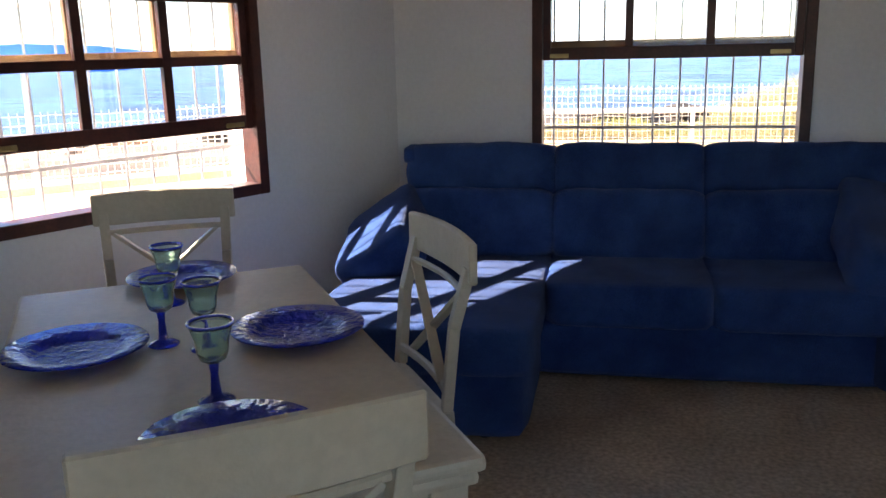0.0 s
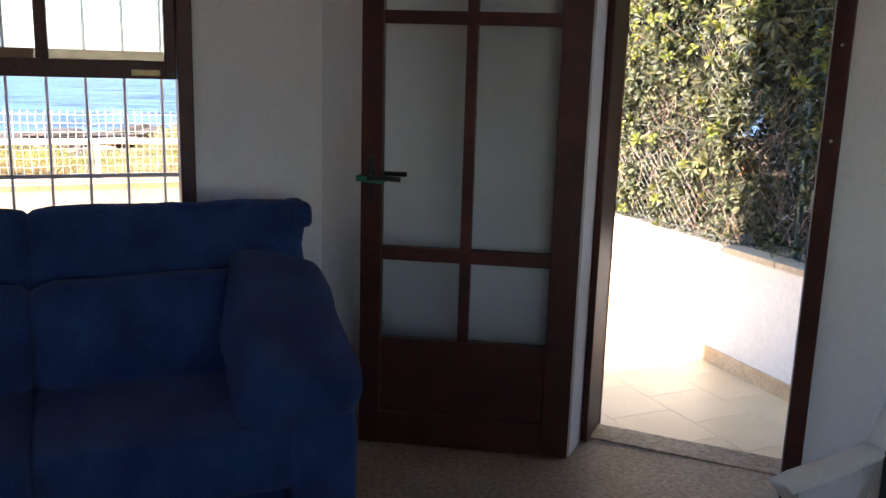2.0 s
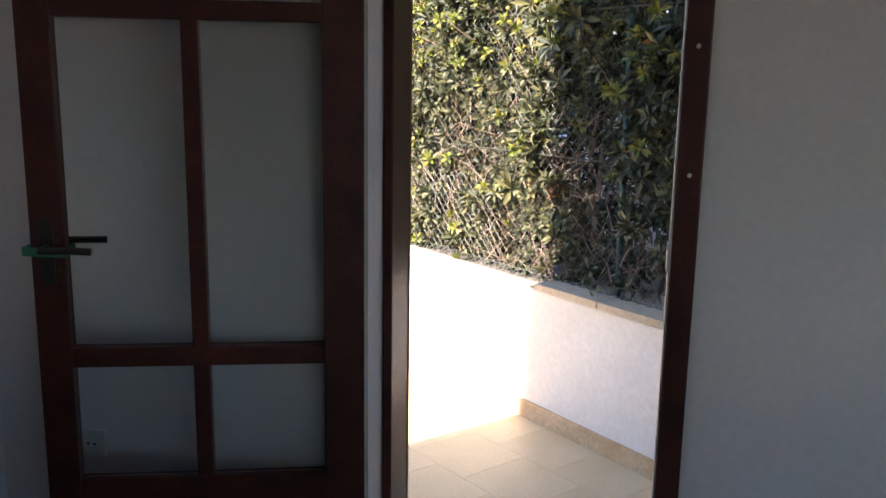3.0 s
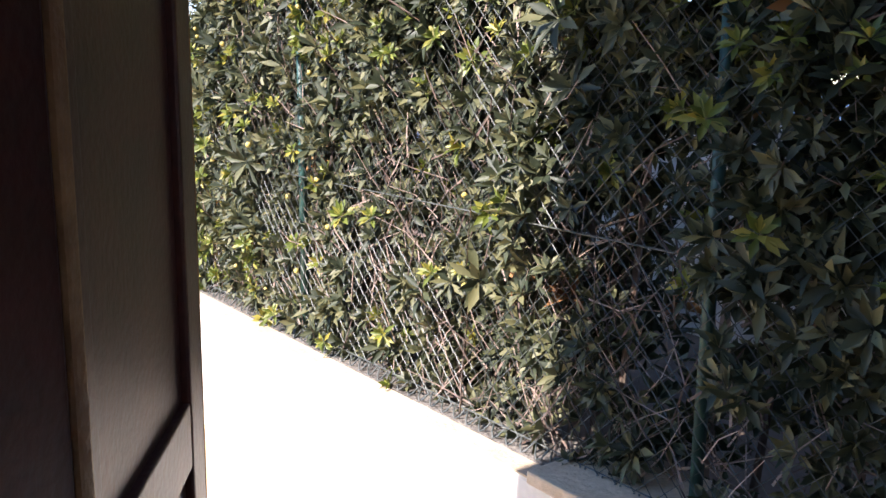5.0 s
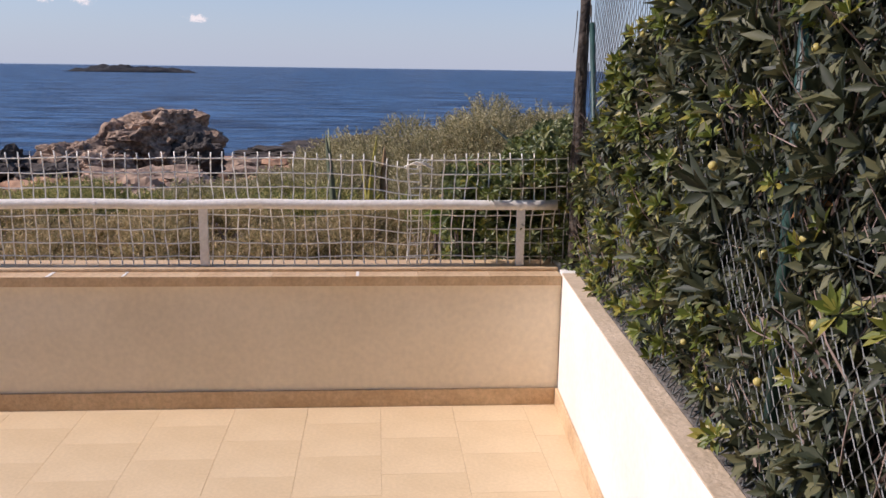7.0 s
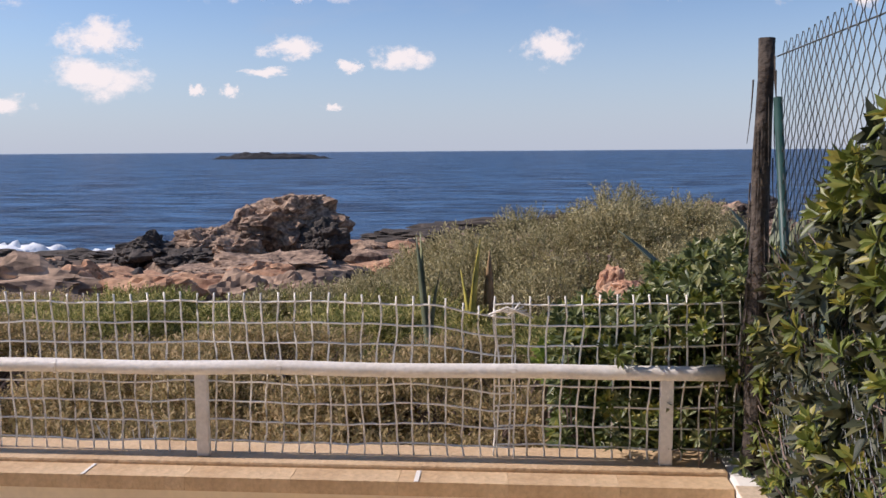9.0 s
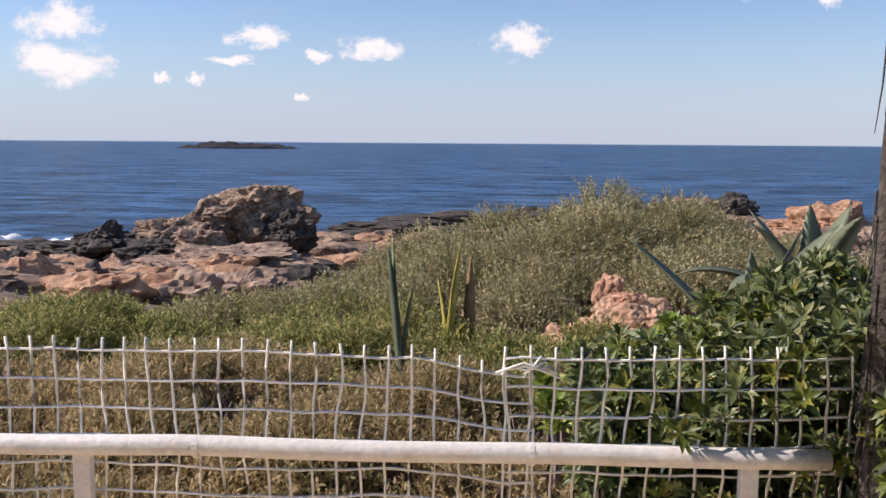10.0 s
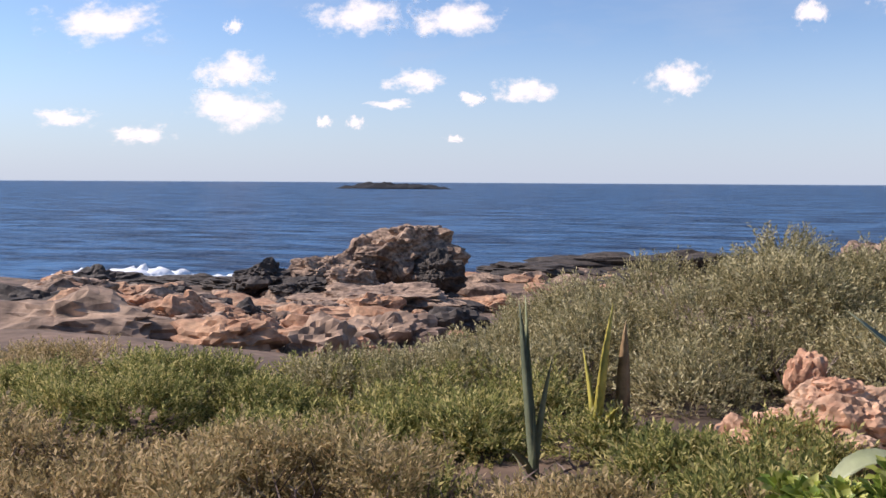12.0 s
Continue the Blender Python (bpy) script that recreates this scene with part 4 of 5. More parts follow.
L_G, L_D, L_O = "weathered grey-brown limestone boulder on the shore", "dark wet boulder by the sea", "rust-stained limestone boulder on the shore"
BOULDERS = (
    (-5.95, 35.5, -1.05, 1.75, 1.4, 1.15, M_ROCK, L_G), (-7.35, 35.2, -1.25, 1.15, 1.0, 0.78, M_ROCK, L_G), (-5.6, 35.2, -0.45, 0.95, 0.8, 0.55, M_ROCK, L_G),
    (-4.55, 34.4, -1.5, 0.85, 0.7, 0.65, M_ROCKDARK, L_D), (-9.75, 32.6, -1.65, 1.2, 0.95, 0.72, M_ROCKDARK, L_D), (-7.9, 33.0, -1.45, 1.15, 0.85, 0.6, M_ROCK, L_G),
    (-7.9, 31.4, -1.85, 1.1, 0.8, 0.42, M_ROCKDARK, L_D), (-6.15, 31.0, -1.45, 0.8, 0.65, 0.48, M_ROCK, L_G), (-4.5, 28.2, -1.55, 2.1, 1.3, 0.52, M_ROCK, L_G),
    (-5.9, 26.6, -1.8, 1.5, 1.2, 0.45, M_ROCK, L_G), (-5.75, 22.2, -1.25, 1.15, 0.9, 0.6, M_ROCKORANGE, L_O), (-7.3, 22.6, -1.15, 0.95, 0.8, 0.5, M_ROCKORANGE, L_O),
    (-1.6, 20.0, -1.15, 1.4, 0.9, 0.66, M_ROCK, L_G), (-0.45, 20.6, -1.25, 0.9, 0.7, 0.42, M_ROCKORANGE, L_O), (-4.9, 23.6, -1.6, 0.8, 0.6, 0.4, M_ROCK, L_G),
    (-3.4, 24.2, -1.65, 1.0, 0.8, 0.42, M_ROCK, L_G), (-2.1, 25.5, -1.75, 0.9, 0.7, 0.38, M_ROCKORANGE, L_O), (-8.8, 25.5, -1.6, 1.6, 1.0, 0.45, M_ROCK, L_G),
    (7.9, 34.2, -0.72, 1.0, 0.8, 0.55, M_ROCK, L_G), (9.0, 34.0, -0.62, 0.95, 0.8, 0.55, M_ROCKDARK, L_D), (7.4, 27.0, -0.55, 1.2, 0.9, 0.5, M_ROCK, L_G),
    (9.2, 26.4, -0.35, 1.2, 0.9, 0.55, M_ROCKORANGE, L_O), (8.4, 22.5, -0.5, 0.9, 0.7, 0.45, M_ROCK, L_G), (10.4, 24.0, -0.2, 1.3, 1.0, 0.6, M_ROCK, L_G), (6.6, 21.5, -0.7, 0.7, 0.5, 0.35, M_ROCK, L_G),
    (7.0, 30.0, -0.7, 1.1, 0.8, 0.45, M_ROCKORANGE, L_O), (-13.5, 35.6, -2.35, 2.6, 1.0, 0.38, M_ROCKDARK, L_D), (-17.5, 35.4, -2.35, 2.4, 1.0, 0.4, M_ROCKDARK, L_D), (-11.0, 34.2, -2.1, 1.6, 1.0, 0.4, M_ROCKDARK, L_D),
    (-6.6, 20.9, -1.15, 0.75, 0.6, 0.34, M_ROCKORANGE, L_O), (-5.3, 21.3, -1.2, 0.8, 0.6, 0.36, M_ROCK, L_G), (-3.9, 20.9, -1.15, 0.7, 0.55, 0.36, M_ROCKORANGE, L_O),
    (-7.8, 21.0, -1.15, 0.85, 0.6, 0.36, M_ROCK, L_G), (-6.2, 19.3, -0.95, 0.5, 0.4, 0.24, M_ROCKORANGE, L_O), (-8.9, 22.6, -1.35, 0.9, 0.7, 0.42, M_ROCKORANGE, L_O),
    (-0.5, 47.5, -2.3, 3.4, 1.6, 0.5, M_ROCKDARK, L_D), (3.4, 48.5, -2.25, 2.8, 1.6, 0.62, M_ROCKDARK, L_D), (-3.2, 43.5, -2.3, 2.4, 1.4, 0.45, M_ROCKDARK, L_D), (6.5, 48, -2.2, 2.2, 1.5, 0.6, M_ROCKDARK, L_D))
for i, (x, y, z, sx, sy, sz, m, label) in enumerate(BOULDERS):
    boulder(x, y, z, sx, sy, sz, m, label, i + 1, 4 if y < 38 else 3)
rng = random.Random(12)
for i in range(44):
    y = rng.uniform(16.8, 31)
    x = rng.uniform(-11.5, -0.2 - 0.02 * y) if i % 6 else rng.uniform(6, 12)
    s = rng.uniform(0.32, 0.8)
    boulder(x, y, ground_z(x, y) + s * 0.22, s * rng.uniform(1.0, 1.7), s * rng.uniform(0.8, 1.1), s * rng.uniform(0.45, 0.75), (M_ROCK, M_ROCKORANGE, M_ROCKORANGE, M_ROCKDARK)[i % 4], (L_G, L_O, L_O, L_D)[i % 4], 200 + i, 3)
rng = random.Random(19)
for i in range(22):
    y = rng.uniform(20, 32)
    x = rng.uniform(-9.0 - 0.3 * (y - 20), -8.0 - 0.85 * (y - 10))
    s = rng.uniform(0.55, 1.15)
    boulder(x, y, ground_z(x, y) + s * 0.2, s * rng.uniform(1.0, 1.6), s, s * rng.uniform(0.45, 0.7), (M_ROCK, M_ROCKORANGE, M_ROCK, M_ROCKDARK)[i % 4], (L_G, L_O, L_G, L_D)[i % 4], 300 + i, 3)
rng = random.Random(11)
for k, (m, label) in enumerate(((M_ROCK, "scattered grey-brown stones"), (M_ROCKORANGE, "scattered rust-coloured stones"), (M_ROCKDARK, "scattered dark shore stones"))):
    bm = bmesh.new()
    for i in range(95):
        y = rng.uniform(18, 40) if k < 2 else rng.uniform(28, 52)
        x = rng.uniform(-14, 1.5) if i % 4 else rng.uniform(5.5, 14)
        if k == 2 and y > shoreline(x):
            continue
        s = rng.uniform(0.12, 0.5) * (1 + 0.3 * (y > 26))
        p, k = far(x, y, ground_z(x, y) + s * 0.12)
        s *= k
        rock(bm, p, (s * rng.uniform(0.9, 1.7), s, s * rng.uniform(0.4, 0.75)), i + k * 100, 2, 0.4)
    tagged(part("loose_stones", bm, m), label, "stones", kind="stuff")
rng = random.Random(21)
PILE = [(3.30, 12.66, 0.44, 0.11, 0.10, 0.20)]
for i in range(34):
    a = rng.uniform(0, 6.283)
    r = rng.random() ** 0.6
    x, y, s = 3.36 + 0.56 * r * math.cos(a), 12.30 + 0.5 * r * math.sin(a), rng.uniform(0.07, 0.145)
    PILE.append((x, y, ground_z(x, y) + 0.32 * (1 - r) + s * 0.4, s * rng.uniform(0.9, 1.3), s * 0.85, s * rng.uniform(0.65, 1.0)))
for i, (x, y, z, sx, sy, sz) in enumerate(PILE):
    tagged(part("pile_stone", rock(bmesh.new(), (x, y, z), (sx, sy, sz), 60 + i, 4, 0.30), M_ROCKPINK, None, "", False), "pink-orange broken stone heaped in the garden" if i else "upright pointed pink stone on a stone heap", "stone", "stones of the garden heap")


# ---- scrub
def clump_points(rng, count, cx, cy, rx, ry, h):
    """Points on many small domes that make up one uneven bush, with the way they face; dark gaps stay between them."""
    domes = []
    base = 0.17 + h * 0.20
    for _ in range(int(5 + 0.95 * rx * ry / base ** 2)):
        a, f = rng.uniform(0, 6.283), rng.random() ** 0.5
        x, y = cx + math.cos(a) * rx * f, cy + math.sin(a) * ry * f
        if (x - 2.1) ** 2 + ((y - 11.7) * 0.75) ** 2 < 0.25:
            continue
        lump = noise.noise(Vector((x * 1.7, y * 1.7, 5)))
        top = h * (1 - f * f) ** 0.5 * (1 + 0.14 * lump + rng.uniform(-0.22, 0.03))
        r = base * rng.uniform(0.55, 1.35)
        domes.append((Vector((x, y, ground_z(x, y) + max(-0.02, top - r * 0.6))), r, r * r))
    total = sum(d[2] for d in domes)
    out = []
    for c, r, w in domes:
        lean = Vector((rng.uniform(-0.3, 0.3), rng.uniform(-0.3, 0.3), 0))
        for _ in range(int(count * w / total)):
            d = Vector((rng.gauss(0, 1), rng.gauss(0, 1), abs(rng.gauss(0.3, 1)))).normalized()
            p = c + Vector((d.x, d.y, d.z * 0.85)) * r * (1 - 0.35 * rng.random() ** 2) * (1 + 0.16 * noise.noise(d * 3 + c))
            out.append((p, d + Vector((0, 0, 0.35)) + lean))
    return out


def shrub(name, label, blobs, material, tpl, tilt, size, seed, twigs=140):
    rng = random.Random(seed)
    ob = thing(name, label, "shrub")
    poses = []
    for count, cx, cy, rx, ry, h in blobs:
        for p, nrm in clump_points(rng, count, cx, cy, rx, ry, h):
            poses.append(turned(p, nrm, size * rng.uniform(0.55, 1.5), rng, tilt))
    scatter("foliage", *tpl, poses, material, ob)
    bm = bmesh.new()
    for count, cx, cy, rx, ry, h in blobs:
        for _ in range(twigs // len(blobs)):
            a = rng.uniform(0, 6.283)
            f = rng.random() ** 0.5 * 0.85
            x, y = cx + math.cos(a) * rx * f, cy + math.sin(a) * ry * f
            g = ground_z(x, y)
            t = h * (1 - f * f) ** 0.5
            tube(bm, [(cx + (x - cx) * 0.55, cy + (y - cy) * 0.55, g - 0.05), (x, y, g + t * 0.6), (x + rng.uniform(-.1, .1), y + rng.uniform(-.1, .1), g + t * rng.uniform(0.9, 1.08))], 0.008, 3, 0.002, False)
    part("branch_tangle", bm, M_TWIG, ob)["kind"] = "stuff"
    return ob


SPRIG = sprig(15, 0.15, 0.028, 0.0046)
SPRIG_B = sprig(14, 0.10, 0.028, 0.0048, 4)
SPRIG_C = sprig(15, 0.10, 0.024, 0.0040, 6)
shrub("grey_bush", "large rounded grey-green seaside bush, sun-bleached at the top", [(12000, 3.35, 16.2, 2.3, 1.9, 1.0), (4600, 1.9, 15.2, 1.4, 1.4, 0.42), (3000, 5.0, 16.6, 1.3, 1.3, 0.5), (3600, 3.6, 14.3, 1.5, 0.8, 0.42)], M_SCRUBGREY, SPRIG, 0.45, 1.15, 31, 260)
shrub("green_bush", "dense dark green low bush among dry scrub", [(5600, -0.75, 12.8, 1.0, 0.8, 0.36), (1200, 0.35, 12.8, 0.55, 0.5, 0.14)], M_SCRUBGREEN, SPRIG_C, 0.5, 1.0, 32, 90)
shrub("olive_scrub", "olive-brown dry scrub below the terrace wall", [(6500, -0.9, 11.0, 1.6, 1.1, 0.36), (5200, 1.1, 10.9, 1.3, 1.1, 0.30), (4600, 2.4, 10.5, 1.1, 1.0, 0.28), (4200, 0.6, 9.7, 2.4, 0.7, 0.30), (2200, -3.0, 11.8, 1.4, 1.3, 0.28), (1800, -2.5, 13.8, 1.2, 0.9, 0.15)], M_SCRUB, SPRIG_C, 0.6, 1.1, 33, 1300)
shrub("bright_scrub", "yellow-green low scrub round the agaves", [(4000, 1.7, 12.2, 1.3, 0.8, 0.18), (3000, 2.55, 11.6, 0.8, 0.85, 0.17), (2200, 1.2, 13.6, 0.9, 0.8, 0.26), (2200, 0.4, 14.5, 1.3, 0.8, 0.14)], M_SCRUBGREEN, SPRIG_B, 0.5, 1.0, 34, 120)
shrub("silver_scrub", "silver-grey scrub between bush and boulders", [(3400, 1.0, 14.2, 1.0, 0.9, 0.36), (900, 5.8, 15.0, 1.2, 1.0, 0.4)], M_SCRUBGREY, SPRIG_B, 0.5, 1.05, 35, 120)


def agave_leaf(bm, base, azimuth, length, width, rise, droop, twist=0.0):
    """A thick channelled leaf: wide above its base, drawn out to a spine, rising and then bending over."""
    k = 12
    rows = []
    p = Vector(base)
    pitch = rise
    side = Vector((-math.sin(azimuth), math.cos(azimuth), 0))
    for i in range(k + 1):
        f = i / k
        w = width * (0.62 + 0.9 * f - 0.2 * f * f) * (1 - f ** 2.4) + 0.001
        d = Vector((math.cos(azimuth) * math.cos(pitch), math.sin(azimuth) * math.cos(pitch), math.sin(pitch)))
        up = side.cross(d) * -1
        s = side * math.cos(twist * f) + up * math.sin(twist * f)
        u = s.cross(d) * -1
        t = 0.16 * width * (1 - f) + 0.002
        rows.append([bm.verts.new(q) for q in (p - s * w + u * w * 0.35, p, p + s * w + u * w * 0.35, p - u * t)])
        p = p + d * (length / k)
        pitch -= droop / k * (0.3 + 1.4 * f)
    for a, c in zip(rows, rows[1:]):
        for j in range(4):
            bm.faces.new((a[j], c[j], c[(j + 1) % 4], a[(j + 1) % 4]))
    bm.faces.new(rows[0])
    bm.faces.new(rows[-1][::-1])
    bmesh.ops.recalc_face_normals(bm, faces=bm.faces)
    return bm


def agave(label, base, leaves, material):
    a = thing("agave", label, "agave")
    for az, length, width, rise, droop, m in leaves:
        part("leaf", agave_leaf(bmesh.new(), base, radians(az), length, width, radians(rise), radians(droop)), m or material, a, "", True)
    return a


agave("tall agave with an upright grey leaf in low scrub", (2.0, 12.0, -0.02), [(190, 0.95, 0.072, 86, -3, M_AGAVEPALE), (215, 0.92, 0.068, 83, -5, None), (350, 0.66, 0.05, 84, 4, None), (250, 0.42, 0.04, 60, 50, None)], M_AGAVE)
agave("agave with yellow-striped upright leaves", (2.25, 12.5, -0.02), [(340, 0.86, 0.068, 84, -2, M_AGAVEY), (200, 0.62, 0.055, 84, 4, None), (300, 0.45, 0.04, 65, 30, None)], M_AGAVEY)
agave("single dry brown agave leaf standing in scrub", (2.38, 12.55, -0.02), [(290, 0.76, 0.046, 87, -4, None)], M_AGAVEDRY)
agave("large grey-green agave with arching leaves", (3.80, 11.1, 0.42), [(160, 0.85, 0.075, 46, 8, None), (100, 0.55, 0.07, 84, 6, None), (60, 0.75, 0.11, 60, 100, None), (205, 0.55, 0.11, 40, 120, None), (185, 0.60, 0.10, 50, 130, None), (20, 0.8, 0.10, 66, 30, None), (300, 0.6, 0.10, 50, 90, None), (250, 0.5, 0.09, 50, 70, None), (340, 0.7, 0.10, 78, 12, None)], M_AGAVE)
agave("large grey-green agave with upright leaves", (4.25, 11.7, 0.48), [(150, 0.72, 0.09, 68, 22, None), (95, 0.68, 0.09, 85, 5, None), (170, 0.80, 0.10, 45, 80, None), (40, 0.75, 0.09, 70, 25, None), (200, 0.7, 0.11, 66, 30, None), (215, 0.75, 0.11, 50, 90, None), (280, 0.8, 0.11, 65, 30, None), (330, 0.85, 0.11, 55, 60, None)], M_AGAVE)
agave("young agave with broad pale leaves arching over", (3.50, 10.95, 0.36), [(200, 0.62, 0.085, 66, 175, None), (235, 0.50, 0.07, 50, 130, None), (330, 0.45, 0.07, 60, 120, None)], M_AGAVEPALE)
brush = thing("dead_brush", "silvery dead twigs of a withered plant behind the net", "shrub")
rng = random.Random(71)
bm = bmesh.new()
for _ in range(90):
    p = Vector((1.15 + rng.gauss(0, 0.09), 9.5 + rng.gauss(0, 0.06), ground_z(1.15, 9.5)))
    d = Vector((rng.uniform(-0.5, 0.5), rng.uniform(-0.4, 0.4), rng.uniform(0.4, 1.0))).normalized() * rng.uniform(0.25, 0.55)
    tube(bm, [p, p + d * 0.6, p + d + Vector((rng.uniform(-.08, .08), rng.uniform(-.08, .08), -0.02))], 0.006, 4, 0.002, False)
part("branch_tangle", bm, M_DEADLEAF, brush)["kind"] = "stuff"
dead = thing("dead_agave", "bleached dead agave leaves lying under the net", "agave")
for az, length, rise in ((20, 0.42, 50), (60, 0.36, 60), (140, 0.40, 40), (170, 0.34, 25), (100, 0.3, 70), (350, 0.3, 20)):
    part("leaf", agave_leaf(bmesh.new(), (2.1, 9.55, ground_z(2.1, 9.55) + 0.02), radians(az), length, 0.03, radians(rise), radians(25)), M_DEADLEAF, dead, "", True)

# fleshy rosettes
rng = random.Random(41)
ROSE = rosette(40, 0.074, 0.0135, 0.008, 7, 0.25, 1.45, 9, 0.75)
succ = thing("aeonium_clump", "clump of lime-green fleshy rosettes", "succulent")
poses = []
for i in range(170):
    x, y = 3.56 + rng.gauss(0, 0.36), 10.32 + rng.gauss(0, 0.22)
    z = 0.665 - 0.35 * max(0, 3.4 - x) + rng.uniform(-0.07, 0.03)
    poses.append(turned((x, y, z), (0, -0.25, 1), rng.uniform(0.8, 1.35), rng, 0.3))
scatter("rosette_mass", *ROSE, poses, M_SUCC, succ)
bm = bmesh.new()
for p in poses:
    x, y, z = p[:3, 3]
    tube(bm, [(x, y, ground_z(x, y) - 0.02), (x, y, z)], 0.012, 5)
part("stem_tangle", bm, M_TWIG, succ)["kind"] = "stuff"

# ---- hedge on the low wall
rng = random.Random(51)
LEAVES = rosette(13, 0.066, 0.0100, 0.006, 2, 0.15, 0.95, 3)
LONG = rosette(11, 0.090, 0.0115, 0.007, 2, 0.1, 0.85, 5)
hedge = thing("hedge", "dense clipped coastal hedge with glossy leaf rosettes and bare twigs", "hedge")


HEDGE_TOP = ((2.0, 2.75), (6.9, 2.75), (7.5, 1.72), (8.1, 1.47), (8.7, 1.14), (9.2, 1.05))


def hedge_top(y):
    """The hedge falls away towards its sea end."""
    for (a, za), (b_, zb) in zip(HEDGE_TOP, HEDGE_TOP[1:]):
        if y <= b_:
            return za + (zb - za) * (y - a) / (b_ - a)
    return HEDGE_TOP[-1][1]


def hedge_pose(depth0, depth1, size, facing=-1.0):
    while True:
        y = rng.uniform(2.6, 8.95)
        z = 0.5 + (hedge_top(y) - 0.5) * rng.random()
        hole = noise.fractal(Vector((y * 1.6, z * 1.6, 11)), 1.0, 2.0, 4)
        thin = (0.72 if z < 1.5 else 0.95) + 0.75 * hole
        if y < 5.35 and 0.5 < z < 1.35:
            thin -= 0.55 - 0.9 * hole
        if rng.random() > thin:
            continue
        x = 3.50 + rng.uniform(depth0, depth1) + 0.07 * noise.noise(Vector((y * 2.2, z * 2.2, 2)))
        return turned((x, y, z), (facing, rng.uniform(-0.5, 0.3), 0.55), size * rng.uniform(0.7, 1.25), rng, 0.65)


scatter("leaves", *LEAVES, [hedge_pose(-0.03, 0.12, 0.95) for _ in range(7600)] + [hedge_pose(0.12, 0.40, 1.1) for _ in range(5200)], M_LEAF, hedge, "dark green leathery leaves")
scatter("leaves", *LONG, [hedge_pose(-0.05, 0.10, 1.0) for _ in range(700)] + [hedge_pose(0.4, 0.75, 1.3, 0.3) for _ in range(2600)], M_LEAF, hedge)
new_growth = [q for q in (hedge_pose(-0.08, 0.05, 0.8) for _ in range(1900)) if rng.random() < 0.25 + 0.5 * (q[2, 3] > 1.5) or q[1, 3] > 7.4]
scatter("young_leaves", *LEAVES, new_growth[:980], M_LEAFNEW, hedge, "yellow-green young shoots")
scatter("dry_leaves", *rosette(4, 0.075, 0.016, 0.012, 1, 0.1, 0.9, 8), [hedge_pose(0.0, 0.5, 0.9) for _ in range(260)], M_LEAFDRY, hedge, "brown dry leaves")
bm = bmesh.new()
for _ in range(6400):
    y = rng.uniform(2.6, 8.9)
    z = 0.5 + (min(2.1, hedge_top(y)) - 0.55) * rng.random() ** 1.3
    if y < 5.3 and rng.random() < 0.6:
        continue
    x = 3.50 + rng.uniform(-0.03, 0.16)
    d = Vector((rng.uniform(-0.3, 0.3), rng.uniform(-0.8, 0.8), rng.uniform(0.1, 1))).normalized() * rng.uniform(0.07, 0.26)
    p = Vector((x, y, z))
    tube(bm, [p, p + d * 0.5 + Vector((rng.uniform(-.02, .02),) * 3), p + d], rng.uniform(0.0014, 0.0040), 3, 0.0010, False)
part("twig_tangle", bm, M_TWIG, hedge)["kind"] = "stuff"
bm = bmesh.new()
for i in range(34):
    y = 2.8 + i * 0.18 + rng.uniform(-0.06, 0.06)
    x = 3.80 + rng.uniform(-0.06, 0.1)
    t = min(2.0, hedge_top(y)) - 0.2
    tube(bm, [(x, y, 0.28), (x + rng.uniform(-.06, .06), y + rng.uniform(-.1, .1), 0.5 + t * 0.4), (x + rng.uniform(-.15, .15), y + rng.uniform(-.2, .2), t)], rng.uniform(0.012, 0.022), 5, 0.006)
part("stem_tangle", bm, M_TWIG, hedge)["kind"] = "stuff"
bm = bmesh.new()
for _ in range(110):
    q = hedge_pose(-0.07, 0.0, 1)
    if q[1, 3] > 5.5:
        bmesh.ops.create_icosphere(bm, subdivisions=2, radius=rng.uniform(0.007, 0.012), matrix=Matrix.Translation(q[:3, 3]))
part("fruit", bm, mat("hedge_fruit", (0.42, 0.33, 0.08), (0.5, 0.42, 0.14), 20, 0.5), hedge, "small yellow-green fruit", True)["kind"] = "stuff"

tagged(part("yard_wall", box(5.3, 5.5, 1.5, 7.2, 0.28, 1.32, 0.02), M_OUTWALL), "low whitewashed wall of the next yard seen through hedge gaps", "wall", kind="structure")

# the corner shrub behind the net
corner = thing("corner_shrub", "leafy dark green coastal shrub growing through the net", "shrub")
poses, young = [], []
for i in range(4200):
    w = rng.random()
    x, y = 2.84 + 1.05 * rng.random() ** 0.8, 9.06 + 0.40 * rng.random()
    top = min(1.12, 0.84 + 0.6 * max(0.0, x - 2.88)) + 0.10 * noise.noise(Vector((x * 5, y * 5, 1)))
    if x > 3.0 and rng.random() < 0.16:
        y -= 0.25
    z = 0.10 + (top - 0.10) * w ** 0.6
    (young if rng.random() < 0.3 else poses).append(turned((x, y, z), (-0.2, -0.6, 0.9), rng.uniform(0.5, 0.85), rng, 0.6))
scatter("leaves", *LEAVES, poses, M_LEAFMID, corner)
scatter("young_leaves", *LEAVES, young, M_LEAFNEW, corner)
bm = bmesh.new()
for p in poses[::9]:
    x, y, z = p[:3, 3]
    tube(bm, [(3.3 + (x - 3.3) * 0.4, 9.3, -0.1), (x + 0.02, y + 0.02, z * 0.6), (x, y, z)], 0.006, 3, 0.002, False)
part("branch_tangle", bm, M_TWIG, corner)["kind"] = "stuff"

